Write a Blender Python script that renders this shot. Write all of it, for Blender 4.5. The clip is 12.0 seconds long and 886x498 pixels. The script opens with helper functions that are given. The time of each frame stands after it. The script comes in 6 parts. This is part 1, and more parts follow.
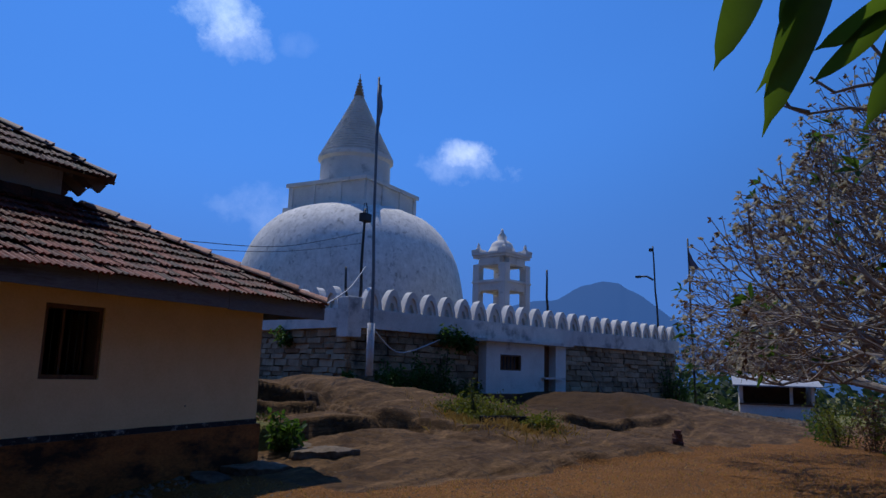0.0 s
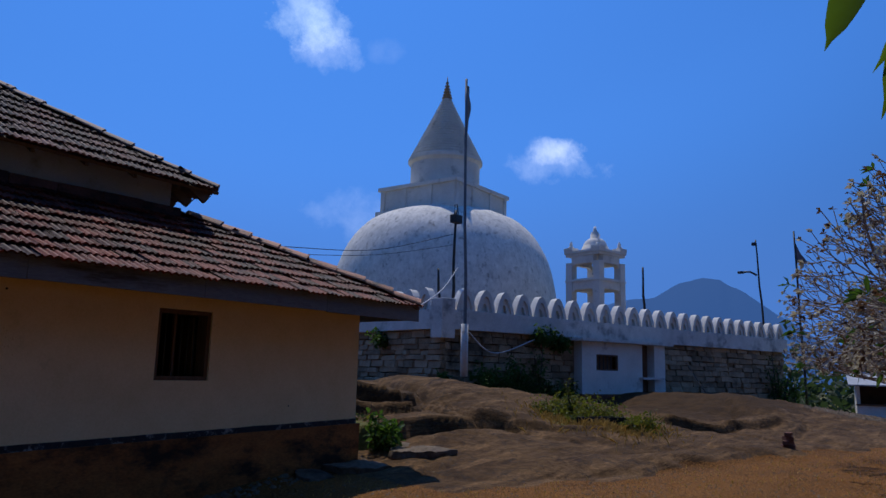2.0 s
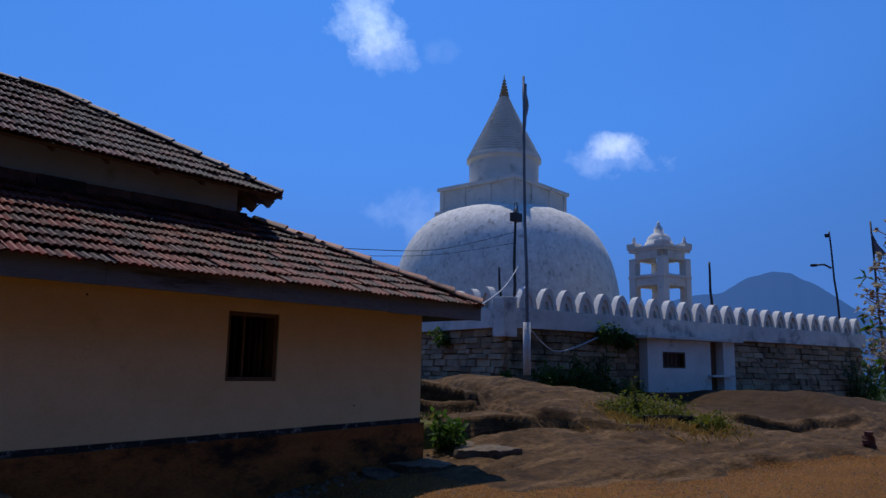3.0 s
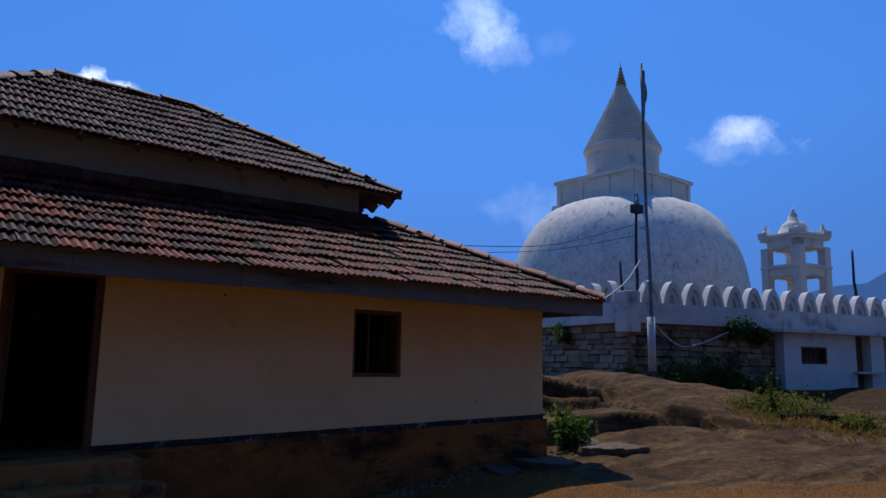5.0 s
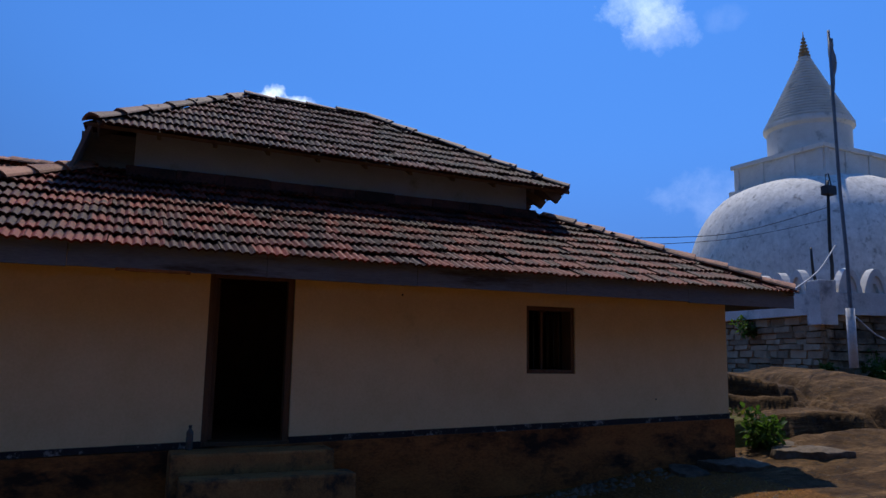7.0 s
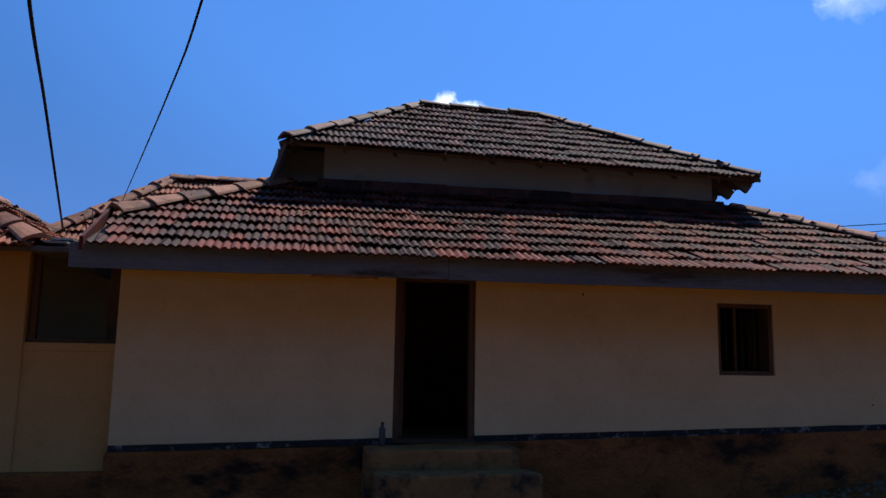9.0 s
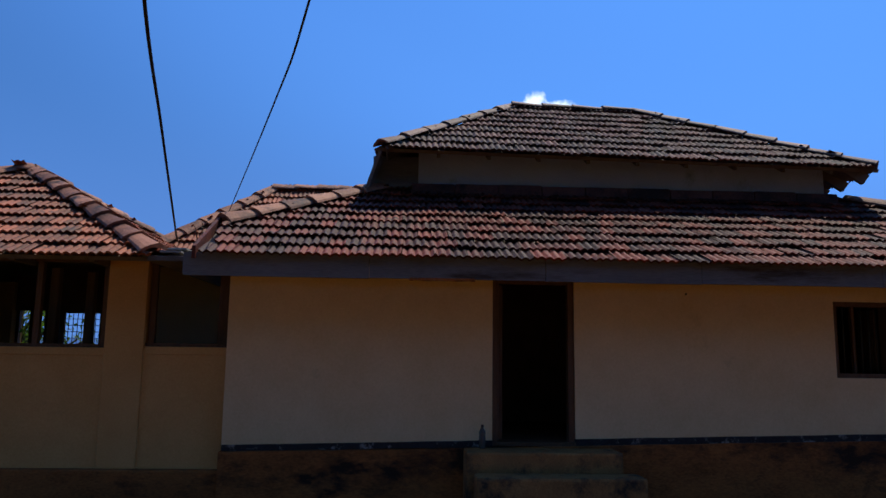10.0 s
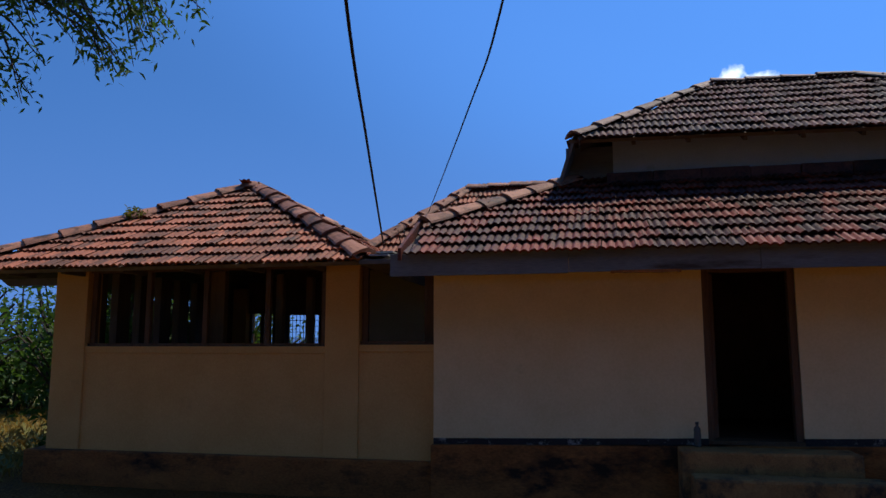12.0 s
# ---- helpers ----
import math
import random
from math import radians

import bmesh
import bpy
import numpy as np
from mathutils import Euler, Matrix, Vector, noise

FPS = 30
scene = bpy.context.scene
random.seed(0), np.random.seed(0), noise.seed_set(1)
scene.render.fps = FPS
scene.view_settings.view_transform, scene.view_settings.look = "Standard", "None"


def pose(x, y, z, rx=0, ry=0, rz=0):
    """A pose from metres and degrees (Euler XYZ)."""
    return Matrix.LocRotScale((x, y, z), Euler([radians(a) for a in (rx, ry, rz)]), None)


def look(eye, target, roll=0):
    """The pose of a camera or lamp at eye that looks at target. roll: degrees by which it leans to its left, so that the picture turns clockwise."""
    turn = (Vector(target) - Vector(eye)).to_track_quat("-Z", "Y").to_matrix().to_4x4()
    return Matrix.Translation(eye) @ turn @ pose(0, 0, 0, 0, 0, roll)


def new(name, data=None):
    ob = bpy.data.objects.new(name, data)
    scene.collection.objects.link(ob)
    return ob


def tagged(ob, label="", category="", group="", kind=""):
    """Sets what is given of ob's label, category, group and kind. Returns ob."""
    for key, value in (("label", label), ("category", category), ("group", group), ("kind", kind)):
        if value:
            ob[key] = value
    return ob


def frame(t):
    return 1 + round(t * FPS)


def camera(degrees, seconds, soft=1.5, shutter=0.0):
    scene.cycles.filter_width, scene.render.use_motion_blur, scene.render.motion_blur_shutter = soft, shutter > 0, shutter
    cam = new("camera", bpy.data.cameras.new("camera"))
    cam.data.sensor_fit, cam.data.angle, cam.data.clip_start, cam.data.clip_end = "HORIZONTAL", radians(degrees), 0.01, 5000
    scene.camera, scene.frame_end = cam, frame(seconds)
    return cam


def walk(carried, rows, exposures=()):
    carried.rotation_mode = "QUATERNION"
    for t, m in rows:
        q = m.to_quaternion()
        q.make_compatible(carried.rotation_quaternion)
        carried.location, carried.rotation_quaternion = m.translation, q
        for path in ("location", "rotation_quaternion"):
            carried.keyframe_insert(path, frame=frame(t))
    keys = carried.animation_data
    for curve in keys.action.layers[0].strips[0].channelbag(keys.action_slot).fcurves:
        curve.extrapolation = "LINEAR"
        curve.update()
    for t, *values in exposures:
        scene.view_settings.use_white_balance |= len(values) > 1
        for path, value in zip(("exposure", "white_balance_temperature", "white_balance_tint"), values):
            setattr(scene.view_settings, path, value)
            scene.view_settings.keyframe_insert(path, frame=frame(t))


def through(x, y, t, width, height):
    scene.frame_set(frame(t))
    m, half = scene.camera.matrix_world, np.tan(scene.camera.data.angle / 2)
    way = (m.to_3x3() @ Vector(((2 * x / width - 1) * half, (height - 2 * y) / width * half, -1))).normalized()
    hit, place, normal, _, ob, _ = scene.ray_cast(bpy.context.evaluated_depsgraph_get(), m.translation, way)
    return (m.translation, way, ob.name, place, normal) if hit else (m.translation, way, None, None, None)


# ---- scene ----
cam = camera(62.6, 12.0)
PATH = [
    (0, (-0.879, -2.18, 1.426), (0.804, -1.153, 1.763), 1.7),
    (0.5, (-0.881, -2.173, 1.426), (0.779, -1.111, 1.763), 1.8),
    (1, (-0.88, -2.174, 1.428), (0.751, -1.067, 1.761), 2.0),
    (1.5, (-0.887, -2.177, 1.415), (0.709, -1.019, 1.749), 2.0),
    (2, (-0.886, -2.166, 1.422), (0.655, -0.934, 1.754), 1.5),
    (2.5, (-0.895, -2.17, 1.424), (0.598, -0.88, 1.753), 1.3),
    (3, (-0.909, -2.174, 1.429), (0.524, -0.818, 1.754), 1.1),
    (3.2, (-0.916, -2.163, 1.433), (0.501, -0.789, 1.757), 1.0),
    (4.8, (-0.927, -2.175, 1.435), (0.297, -0.623, 1.738), 0.8),
    (5, (-0.928, -2.171, 1.435), (0.269, -0.598, 1.743), 1.1),
    (5.5, (-0.932, -2.15, 1.435), (0.191, -0.524, 1.746), 1.1),
    (6, (-0.936, -2.148, 1.438), (0.083, -0.455, 1.745), 0.8),
    (6.5, (-0.95, -2.134, 1.445), (-0.013, -0.392, 1.743), 0.7),
    (7, (-0.974, -2.147, 1.448), (-0.165, -0.341, 1.736), 1.0),
    (7.2, (-0.975, -2.145, 1.445), (-0.211, -0.319, 1.732), 1.0),
    (8.8, (-1.002, -2.119, 1.456), (-0.599, -0.181, 1.735), 0.9),
    (9, (-1.01, -2.124, 1.456), (-0.655, -0.175, 1.735), 1.0),
    (9.5, (-1.036, -2.111, 1.457), (-0.799, -0.145, 1.743), 1.0),
    (10, (-1.054, -2.123, 1.451), (-0.95, -0.145, 1.734), 0.8),
    (10.5, (-1.068, -2.117, 1.457), (-1.09, -0.137, 1.738), 0.6),
    (11, (-1.116, -2.108, 1.461), (-1.289, -0.135, 1.74), 0.4),
    (11.5, (-1.14, -2.114, 1.468), (-1.429, -0.154, 1.74), 0.2),
    (12, (-1.117, -2.113, 1.459), (-1.535, -0.175, 1.724), 0.0),
]
walk(cam, [(t, look(eye, target, roll)) for t, eye, target, roll in PATH], [(0.0, 0.0, 6150, 10), (3.0, 0.03, 6200, 10), (7.0, 0.22, 6450, 9), (9.5, 0.45, 6880, 8), (12.0, 0.47, 6950, 8)])

# ---- light ----
# the sun stands high behind the house and the stupa, so their fronts lie in shade
SUN_AZ, SUN_EL = 36.0, 62.0     # compass degrees from +y towards +x
def bearing(az, el, d):
    """A point d metres away on the level, from the viewpoint over the yard."""
    a = radians(az)
    return Vector((-0.88 + d * math.sin(a), -2.18 + d * math.cos(a), 1.43 + d * math.tan(radians(el))))

sun_dir = Vector((math.sin(radians(SUN_AZ)) * math.cos(radians(SUN_EL)), math.cos(radians(SUN_AZ)) * math.cos(radians(SUN_EL)), math.sin(radians(SUN_EL))))
sun = new("sun", bpy.data.lights.new("sun", "SUN"))
sun.data.energy, sun.data.angle, sun.data.color = 2.8, radians(0.55), (1.0, 0.93, 0.82)
sun.matrix_world = Matrix.Translation((0, 0, 60)) @ sun_dir.to_track_quat("Z", "Y").to_matrix().to_4x4()

world = bpy.data.worlds.new("sky")
scene.world = world
world.use_nodes = True
wn, wl = world.node_tree.nodes, world.node_tree.links
wn.clear()
w_out, w_bg, w_sky = wn.new("ShaderNodeOutputWorld"), wn.new("ShaderNodeBackground"), wn.new("ShaderNodeTexSky")
w_sky.sky_type, w_sky.sun_disc = "NISHITA", False
w_sky.sun_elevation, w_sky.sun_rotation = radians(SUN_EL), radians(SUN_AZ)
w_sky.air_density, w_sky.dust_density, w_sky.ozone_density, w_sky.altitude = 1.0, 0.0, 5.0, 300
w_bg.inputs["Strength"].default_value = 0.15
w_tc = wn.new("ShaderNodeTexCoord")
w_hsv = wn.new("ShaderNodeHueSaturation")
w_hsv.inputs["Saturation"].default_value, w_hsv.inputs["Hue"].default_value = 1.225, 0.508
# a clear, even sky: little brightening towards the skyline
w_up, w_len = wn.new("ShaderNodeVectorMath"), wn.new("ShaderNodeVectorMath")
w_up.operation, w_len.operation = "ADD", "NORMALIZE"
w_up.inputs[1].default_value = (0, 0, 0.42)
wl.new(w_tc.outputs["Generated"], w_up.inputs[0])
wl.new(w_up.outputs[0], w_len.inputs[0])
wl.new(w_len.outputs[0], w_sky.inputs[0])
wl.new(w_sky.outputs[0], w_hsv.inputs["Color"])
# haze: the sky pales round the sun, dulls away from it, and greys towards the skyline
w_aim = wn.new("ShaderNodeVectorMath")
w_aim.operation = "DOT_PRODUCT"
w_aim.inputs[1].default_value = sun_dir
wl.new(w_tc.outputs["Generated"], w_aim.inputs[0])
w_glow = wn.new("ShaderNodeValToRGB")
w_glow.color_ramp.interpolation = "EASE"
w_glow.color_ramp.elements.new(0.6)
for e_, (at_, v_) in zip(w_glow.color_ramp.elements, ((0.45, 0.62), (0.7, 0.86), (0.95, 1.0))):
    e_.position, e_.color = at_, (v_, v_, v_, 1)
wl.new(w_aim.outputs["Value"], w_glow.inputs[0])
w_dim = wn.new("ShaderNodeVectorMath")
w_dim.operation = "MULTIPLY"
wl.new(w_hsv.outputs["Color"], w_dim.inputs[0])
wl.new(w_glow.outputs["Color"], w_dim.inputs[1])
w_gain = wn.new("ShaderNodeVectorMath")
w_gain.operation = "SCALE"
w_gain.inputs["Scale"].default_value = 1.27
wl.new(w_dim.outputs[0], w_gain.inputs[0])
w_sep = wn.new("ShaderNodeSeparateXYZ")
wl.new(w_tc.outputs["Generated"], w_sep.inputs[0])
w_low = wn.new("ShaderNodeValToRGB")
w_low.color_ramp.interpolation = "EASE"
for e_, (at_, v_) in zip(w_low.color_ramp.elements, ((0.02, 0.6), (0.34, 0.0))):
    e_.position, e_.color = at_, (v_, v_, v_, 1)
wl.new(w_sep.outputs["Z"], w_low.inputs[0])
w_haze = wn.new("ShaderNodeMix")
w_haze.data_type = "RGBA"
wl.new(w_low.outputs["Color"], w_haze.inputs["Factor"])
wl.new(w_gain.outputs[0], w_haze.inputs[6])
w_haze.inputs[7].default_value = (0.55, 1.25, 3.5, 1)
w_noise = wn.new("ShaderNodeTexNoise")
w_noise.inputs["Scale"].default_value, w_noise.inputs["Detail"].default_value, w_noise.inputs["Roughness"].default_value = 13.0, 10.0, 0.66
wl.new(w_tc.outputs["Generated"], w_noise.inputs["Vector"])
w_last = w_haze.outputs[2]

def m_node(op, a, b=None, clamp=False):
    n = wn.new("ShaderNodeMath")
    n.operation, n.use_clamp = op, clamp
    for i, v in enumerate((a, b)):
        if v is None:
            continue
        if isinstance(v, (int, float)):
            n.inputs[i].default_value = v
        else:
            wl.new(v, n.inputs[i])
    return n.outputs[0]

def cloud(az, el, wide, high, dense, colour):
    """A fair-weather cloud of that size in degrees."""
    global w_last
    a, e = radians(az), radians(el)
    d = Vector((math.sin(a) * math.cos(e), math.cos(a) * math.cos(e), math.sin(e)))
    right = Vector((math.cos(a), -math.sin(a), 0))
    up = right.cross(d)
    dots = []
    for v, size in ((right, wide), (up, high)):
        n = wn.new("ShaderNodeVectorMath")
        n.operation = "DOT_PRODUCT"
        wl.new(w_tc.outputs["Generated"], n.inputs[0])
        n.inputs[1].default_value = v
        c = m_node("SUBTRACT", n.outputs["Value"], v.dot(d))
        c = m_node("DIVIDE", c, radians(size))
        dots.append(m_node("MULTIPLY", c, c))
    n = wn.new("ShaderNodeVectorMath")
    n.operation = "DOT_PRODUCT"
    wl.new(w_tc.outputs["Generated"], n.inputs[0])
    n.inputs[1].default_value = d
    front = m_node("GREATER_THAN", n.outputs["Value"], 0.5)
    r = m_node("SUBTRACT", 1.0, m_node("ADD", dots[0], dots[1]))
    r = m_node("ADD", r, m_node("MULTIPLY", m_node("SUBTRACT", w_noise.outputs["Fac"], 0.51), 5.0))
    r = m_node("MULTIPLY", m_node("MULTIPLY", r, dense, clamp=True), front)
    mix = wn.new("ShaderNodeMix")
    mix.data_type = "RGBA"
    wl.new(r, mix.inputs["Factor"])
    wl.new(w_last, mix.inputs[6])
    mix.inputs[7].default_value = (*colour, 1)
    w_last = mix.outputs[2]

cloud(39.3, 26.2, 3.4, 2.3, 0.27, (7.0, 8.4, 9.4))
cloud(40.8, 24.2, 2.8, 1.8, 0.2, (6.0, 7.0, 9.0))
cloud(46.2, 24.6, 1.5, 1.0, 0.062, (5.0, 6.0, 8.5))
cloud(60.8, 16.4, 4.6, 1.7, 0.22, (4.6, 5.6, 8.2))
cloud(61.2, 17.1, 2.9, 1.1, 0.3, (6.4, 7.2, 8.8))
cloud(44.6, 12.2, 4.0, 2.2, 0.15, (4.0, 5.0, 7.6))
cloud(11.3, 18.9, 2.5, 0.8, 0.8, (8.5, 9.4, 9.8))
cloud(10.6, 19.6, 1.0, 0.9, 0.8, (8.5, 9.4, 9.8))
wl.new(w_last, w_bg.inputs["Color"])
wl.new(w_bg.outputs[0], w_out.inputs[0])

# ---- materials ----
def material(name, dark, light, scale=6.0, rough=0.85, bump=0.3, grain=60.0, spots=None, spot_scale=1.2, spot_at=0.62, metal=0.0, vary=0.0, object_space=True, stretch=(1, 1, 1), spec=0.3):
    """Two scales of mottling between two colours, stains of a third, fine relief."""
    m = bpy.data.materials.new(name)
    m.use_nodes = True
    n, l = m.node_tree.nodes, m.node_tree.links
    b = n["Principled BSDF"]
    tc = n.new("ShaderNodeTexCoord")
    mp = n.new("ShaderNodeMapping")
    mp.inputs["Scale"].default_value = stretch
    l.new(tc.outputs["Object"] if object_space else n.new("ShaderNodeNewGeometry").outputs["Position"], mp.inputs["Vector"])
    big, fine = n.new("ShaderNodeTexNoise"), n.new("ShaderNodeTexNoise")
    big.inputs["Scale"].default_value, big.inputs["Detail"].default_value, big.inputs["Roughness"].default_value = scale, 6, 0.65
    fine.inputs["Scale"].default_value, fine.inputs["Detail"].default_value = grain, 4
    for x in (big, fine):
        l.new(mp.outputs[0], x.inputs["Vector"])
    add = n.new("ShaderNodeMath")
    add.operation = "MULTIPLY_ADD"
    l.new(fine.outputs["Fac"], add.inputs[0])
    add.inputs[1].default_value = 0.5
    half = n.new("ShaderNodeMath")
    half.operation = "MULTIPLY"
    l.new(big.outputs["Fac"], half.inputs[0])
    half.inputs[1].default_value = 0.75
    l.new(half.outputs[0], add.inputs[2])
    fac = add.outputs[0]
    if vary:
        oi = n.new("ShaderNodeObjectInfo")
        ge = n.new("ShaderNodeNewGeometry")
        rnd = n.new("ShaderNodeMath")
        rnd.operation = "ADD"
        l.new(oi.outputs["Random"], rnd.inputs[0])
        l.new(ge.outputs["Random Per Island"], rnd.inputs[1])
        fr = n.new("ShaderNodeMath")
        fr.operation = "FRACT"
        l.new(rnd.outputs[0], fr.inputs[0])
        v = n.new("ShaderNodeMath")
        v.operation = "MULTIPLY_ADD"
        l.new(fr.outputs[0], v.inputs[0])
        v.inputs[1].default_value = vary
        sub = n.new("ShaderNodeMath")
        sub.operation = "SUBTRACT"
        l.new(fac, sub.inputs[0])
        sub.inputs[1].default_value = vary / 2
        l.new(sub.outputs[0], v.inputs[2])
        fac = v.outputs[0]
    ramp = n.new("ShaderNodeValToRGB")
    ramp.color_ramp.elements[0].position, ramp.color_ramp.elements[1].position = 0.42, 0.82
    ramp.color_ramp.elements[0].color, ramp.color_ramp.elements[1].color = (*dark, 1), (*light, 1)
    l.new(fac, ramp.inputs[0])
    col = ramp.outputs[0]
    if spots:
        sp = n.new("ShaderNodeTexNoise")
        sp.inputs["Scale"].default_value, sp.inputs["Detail"].default_value, sp.inputs["Roughness"].default_value = spot_scale, 7, 0.7
        l.new(mp.outputs[0], sp.inputs["Vector"])
        r2 = n.new("ShaderNodeValToRGB")
        r2.color_ramp.elements[0].position, r2.color_ramp.elements[1].position = spot_at - 0.05, spot_at + 0.08
        l.new(sp.outputs["Fac"], r2.inputs[0])
        mx = n.new("ShaderNodeMix")
        mx.data_type = "RGBA"
        l.new(r2.outputs[0], mx.inputs["Factor"])
        l.new(col, mx.inputs[6])
        mx.inputs[7].default_value = (*spots, 1)
        col = mx.outputs[2]
    l.new(col, b.inputs["Base Color"])
    b.inputs["Roughness"].default_value, b.inputs["Metallic"].default_value = rough, metal
    b.inputs["Specular IOR Level"].default_value = spec
    if bump:
        bp = n.new("ShaderNodeBump")
        bp.inputs["Strength"].default_value, bp.inputs["Distance"].default_value = bump, 0.02
        l.new(add.outputs[0], bp.inputs["Height"])
        l.new(bp.outputs[0], b.inputs["Normal"])
    return m

M = {}
M["plaster"] = material("limewashed_plaster", (0.7, 0.5, 0.25), (0.82, 0.61, 0.33), 1.6, 0.9, 0.15, 45, spots=(0.52, 0.38, 0.2), spot_scale=0.9, spot_at=0.68)
M["cream"] = material("cream_wall_paint", (0.56, 0.3, 0.09), (0.68, 0.39, 0.14), 1.5, 0.85, 0.1, 45, spots=(0.42, 0.25, 0.08), spot_scale=0.9, spot_at=0.66)
M["strip"] = material("black_skirting_paint", (0.012, 0.012, 0.013), (0.035, 0.033, 0.032), 9, 0.7, 0.3, 70, spots=(0.4, 0.38, 0.35), spot_scale=6, spot_at=0.6)
M["plinth"] = material("old_plinth_render", (0.15, 0.052, 0.014), (0.46, 0.155, 0.038), 2.6, 0.95, 0.7, 40, spots=(0.04, 0.02, 0.011), spot_scale=1.5, spot_at=0.55, stretch=(0.6, 1, 1.3))
M["cement"] = material("worn_cement_step", (0.2, 0.095, 0.03), (0.42, 0.2, 0.065), 3, 0.9, 0.5, 60, spots=(0.05, 0.036, 0.022), spot_scale=2.2, spot_at=0.56)
M["fascia"] = material("grey_painted_board", (0.1, 0.106, 0.112), (0.19, 0.195, 0.2), 3, 0.6, 0.3, 40, spots=(0.05, 0.036, 0.028), spot_scale=1.5, spot_at=0.6, stretch=(0.3, 1, 2))
M["wood"] = material("dark_brown_timber", (0.06, 0.03, 0.015), (0.17, 0.085, 0.042), 4, 0.6, 0.3, 60, stretch=(6, 6, 0.6))
M["rafter"] = material("weathered_rafter", (0.08, 0.064, 0.052), (0.2, 0.16, 0.13), 4, 0.8, 0.3, 60)
# dark base colour stands in for the shade inside rooms and recesses
M["void"] = material("painted_room_gloom", (0.1, 0.05, 0.028), (0.2, 0.1, 0.056), 3, 0.95, 0.1)
M["tile"] = material("weathered_clay_tile", (0.04, 0.0135, 0.0105), (0.205, 0.041, 0.023), 1.5, 0.66, 0.8, 45, spots=(0.034, 0.016, 0.014), spot_scale=2.4, spot_at=0.58, vary=0.5, spec=0.25, object_space=False)
M["tile_old"] = material("blackened_clay_tile", (0.038, 0.018, 0.017), (0.16, 0.066, 0.053), 1.7, 0.68, 0.8, 45, spots=(0.026, 0.018, 0.018), spot_scale=2.6, spot_at=0.54, vary=0.34, spec=0.22, object_space=False)
M["tile_new"] = material("clean_clay_tile", (0.1, 0.034, 0.018), (0.4, 0.12, 0.06), 1.6, 0.66, 0.7, 45, spots=(0.055, 0.028, 0.02), spot_scale=3.0, spot_at=0.57, vary=0.4, spec=0.24, object_space=False)
M["ridge_old"] = material("dark_ridge_tile", (0.09, 0.052, 0.042), (0.34, 0.2, 0.15), 4, 0.7, 0.5, 45, spots=(0.03, 0.025, 0.022), spot_scale=4, vary=0.4, object_space=False, spec=0.3)
M["ridge"] = material("clay_ridge_tile", (0.16, 0.068, 0.042), (0.44, 0.2, 0.12), 5, 0.7, 0.5, 45, spots=(0.04, 0.03, 0.026), spot_scale=3, spot_at=0.56, vary=0.5, object_space=False, spec=0.25)
M["white"] = material("limewash_white", (0.62, 0.58, 0.52), (0.8, 0.76, 0.7), 1.2, 0.9, 0.3, 25, spots=(0.4, 0.37, 0.33), spot_scale=1.4, spot_at=0.62, object_space=False)
M["white_band"] = material("weathered_white_cement", (0.5, 0.47, 0.43), (0.74, 0.7, 0.65), 1.6, 0.9, 0.4, 25, spots=(0.27, 0.26, 0.25), spot_scale=1.1, spot_at=0.58, object_space=False)
M["dome"] = material("flaking_dome_limewash", (0.56, 0.53, 0.48), (0.86, 0.82, 0.76), 2.2, 0.92, 1.0, 6, spots=(0.33, 0.31, 0.28), spot_scale=3.2, spot_at=0.6, object_space=False, stretch=(1, 1, 0.7))
M["stone"] = material("rough_granite_block", (0.19, 0.128, 0.075), (0.45, 0.315, 0.195), 3, 0.95, 0.8, 30, spots=(0.08, 0.058, 0.037), spot_scale=0.6, spot_at=0.58, vary=0.4, object_space=False)
M["mortar"] = material("dark_wall_joint", (0.06, 0.042, 0.028), (0.12, 0.088, 0.06), 5, 0.95, 0.4)
M["rock"] = material("weathered_granite_slab", (0.06, 0.042, 0.027), (0.2, 0.145, 0.095), 1.6, 0.9, 0.5, 14, spots=(0.035, 0.026, 0.018), spot_scale=1.1, spot_at=0.6, object_space=False)
M["iron"] = material("galvanised_iron", (0.1, 0.1, 0.11), (0.22, 0.22, 0.23), 6, 0.5, 0.1, metal=0.5)
M["dark_iron"] = material("black_painted_iron", (0.015, 0.015, 0.017), (0.04, 0.04, 0.042), 8, 0.5, 0.1)
M["cable"] = material("black_cable_sheath", (0.008, 0.008, 0.009), (0.018, 0.018, 0.02), 10, 0.6, 0)
M["rope"] = material("pale_rope", (0.35, 0.35, 0.36), (0.55, 0.55, 0.55), 10, 0.8, 0.1)
# extra blue in this grey offsets warm bounce light from the lower roof
M["grey_plaster"] = material("grey_plaster_blued_for_shade", (0.37, 0.46, 0.64), (0.5, 0.59, 0.78), 1.8, 0.9, 0.2, 40, spots=(0.26, 0.31, 0.4), spot_scale=1.5)
M["tub"] = material("black_plastic_tub", (0.008, 0.007, 0.006), (0.02, 0.017, 0.014), 5, 0.9, 0.1)
M["flag"] = material("faded_flag_cloth", (0.1, 0.11, 0.16), (0.2, 0.2, 0.26), 4, 0.9, 0.2)
M["flag_pale"] = material("bleached_flag_cloth", (0.28, 0.27, 0.27), (0.46, 0.45, 0.44), 4, 0.9, 0.2)
M["zinc"] = material("dull_zinc_roof_sheet", (0.24, 0.25, 0.26), (0.4, 0.4, 0.41), 2, 0.6, 0.1)
M["brickred"] = material("red_clay_brick", (0.09, 0.035, 0.02), (0.2, 0.08, 0.05), 6, 0.9, 0.4)
M["glass_bottle"] = material("clear_bottle_plastic", (0.06, 0.06, 0.055), (0.12, 0.12, 0.11), 5, 0.15, 0.0)
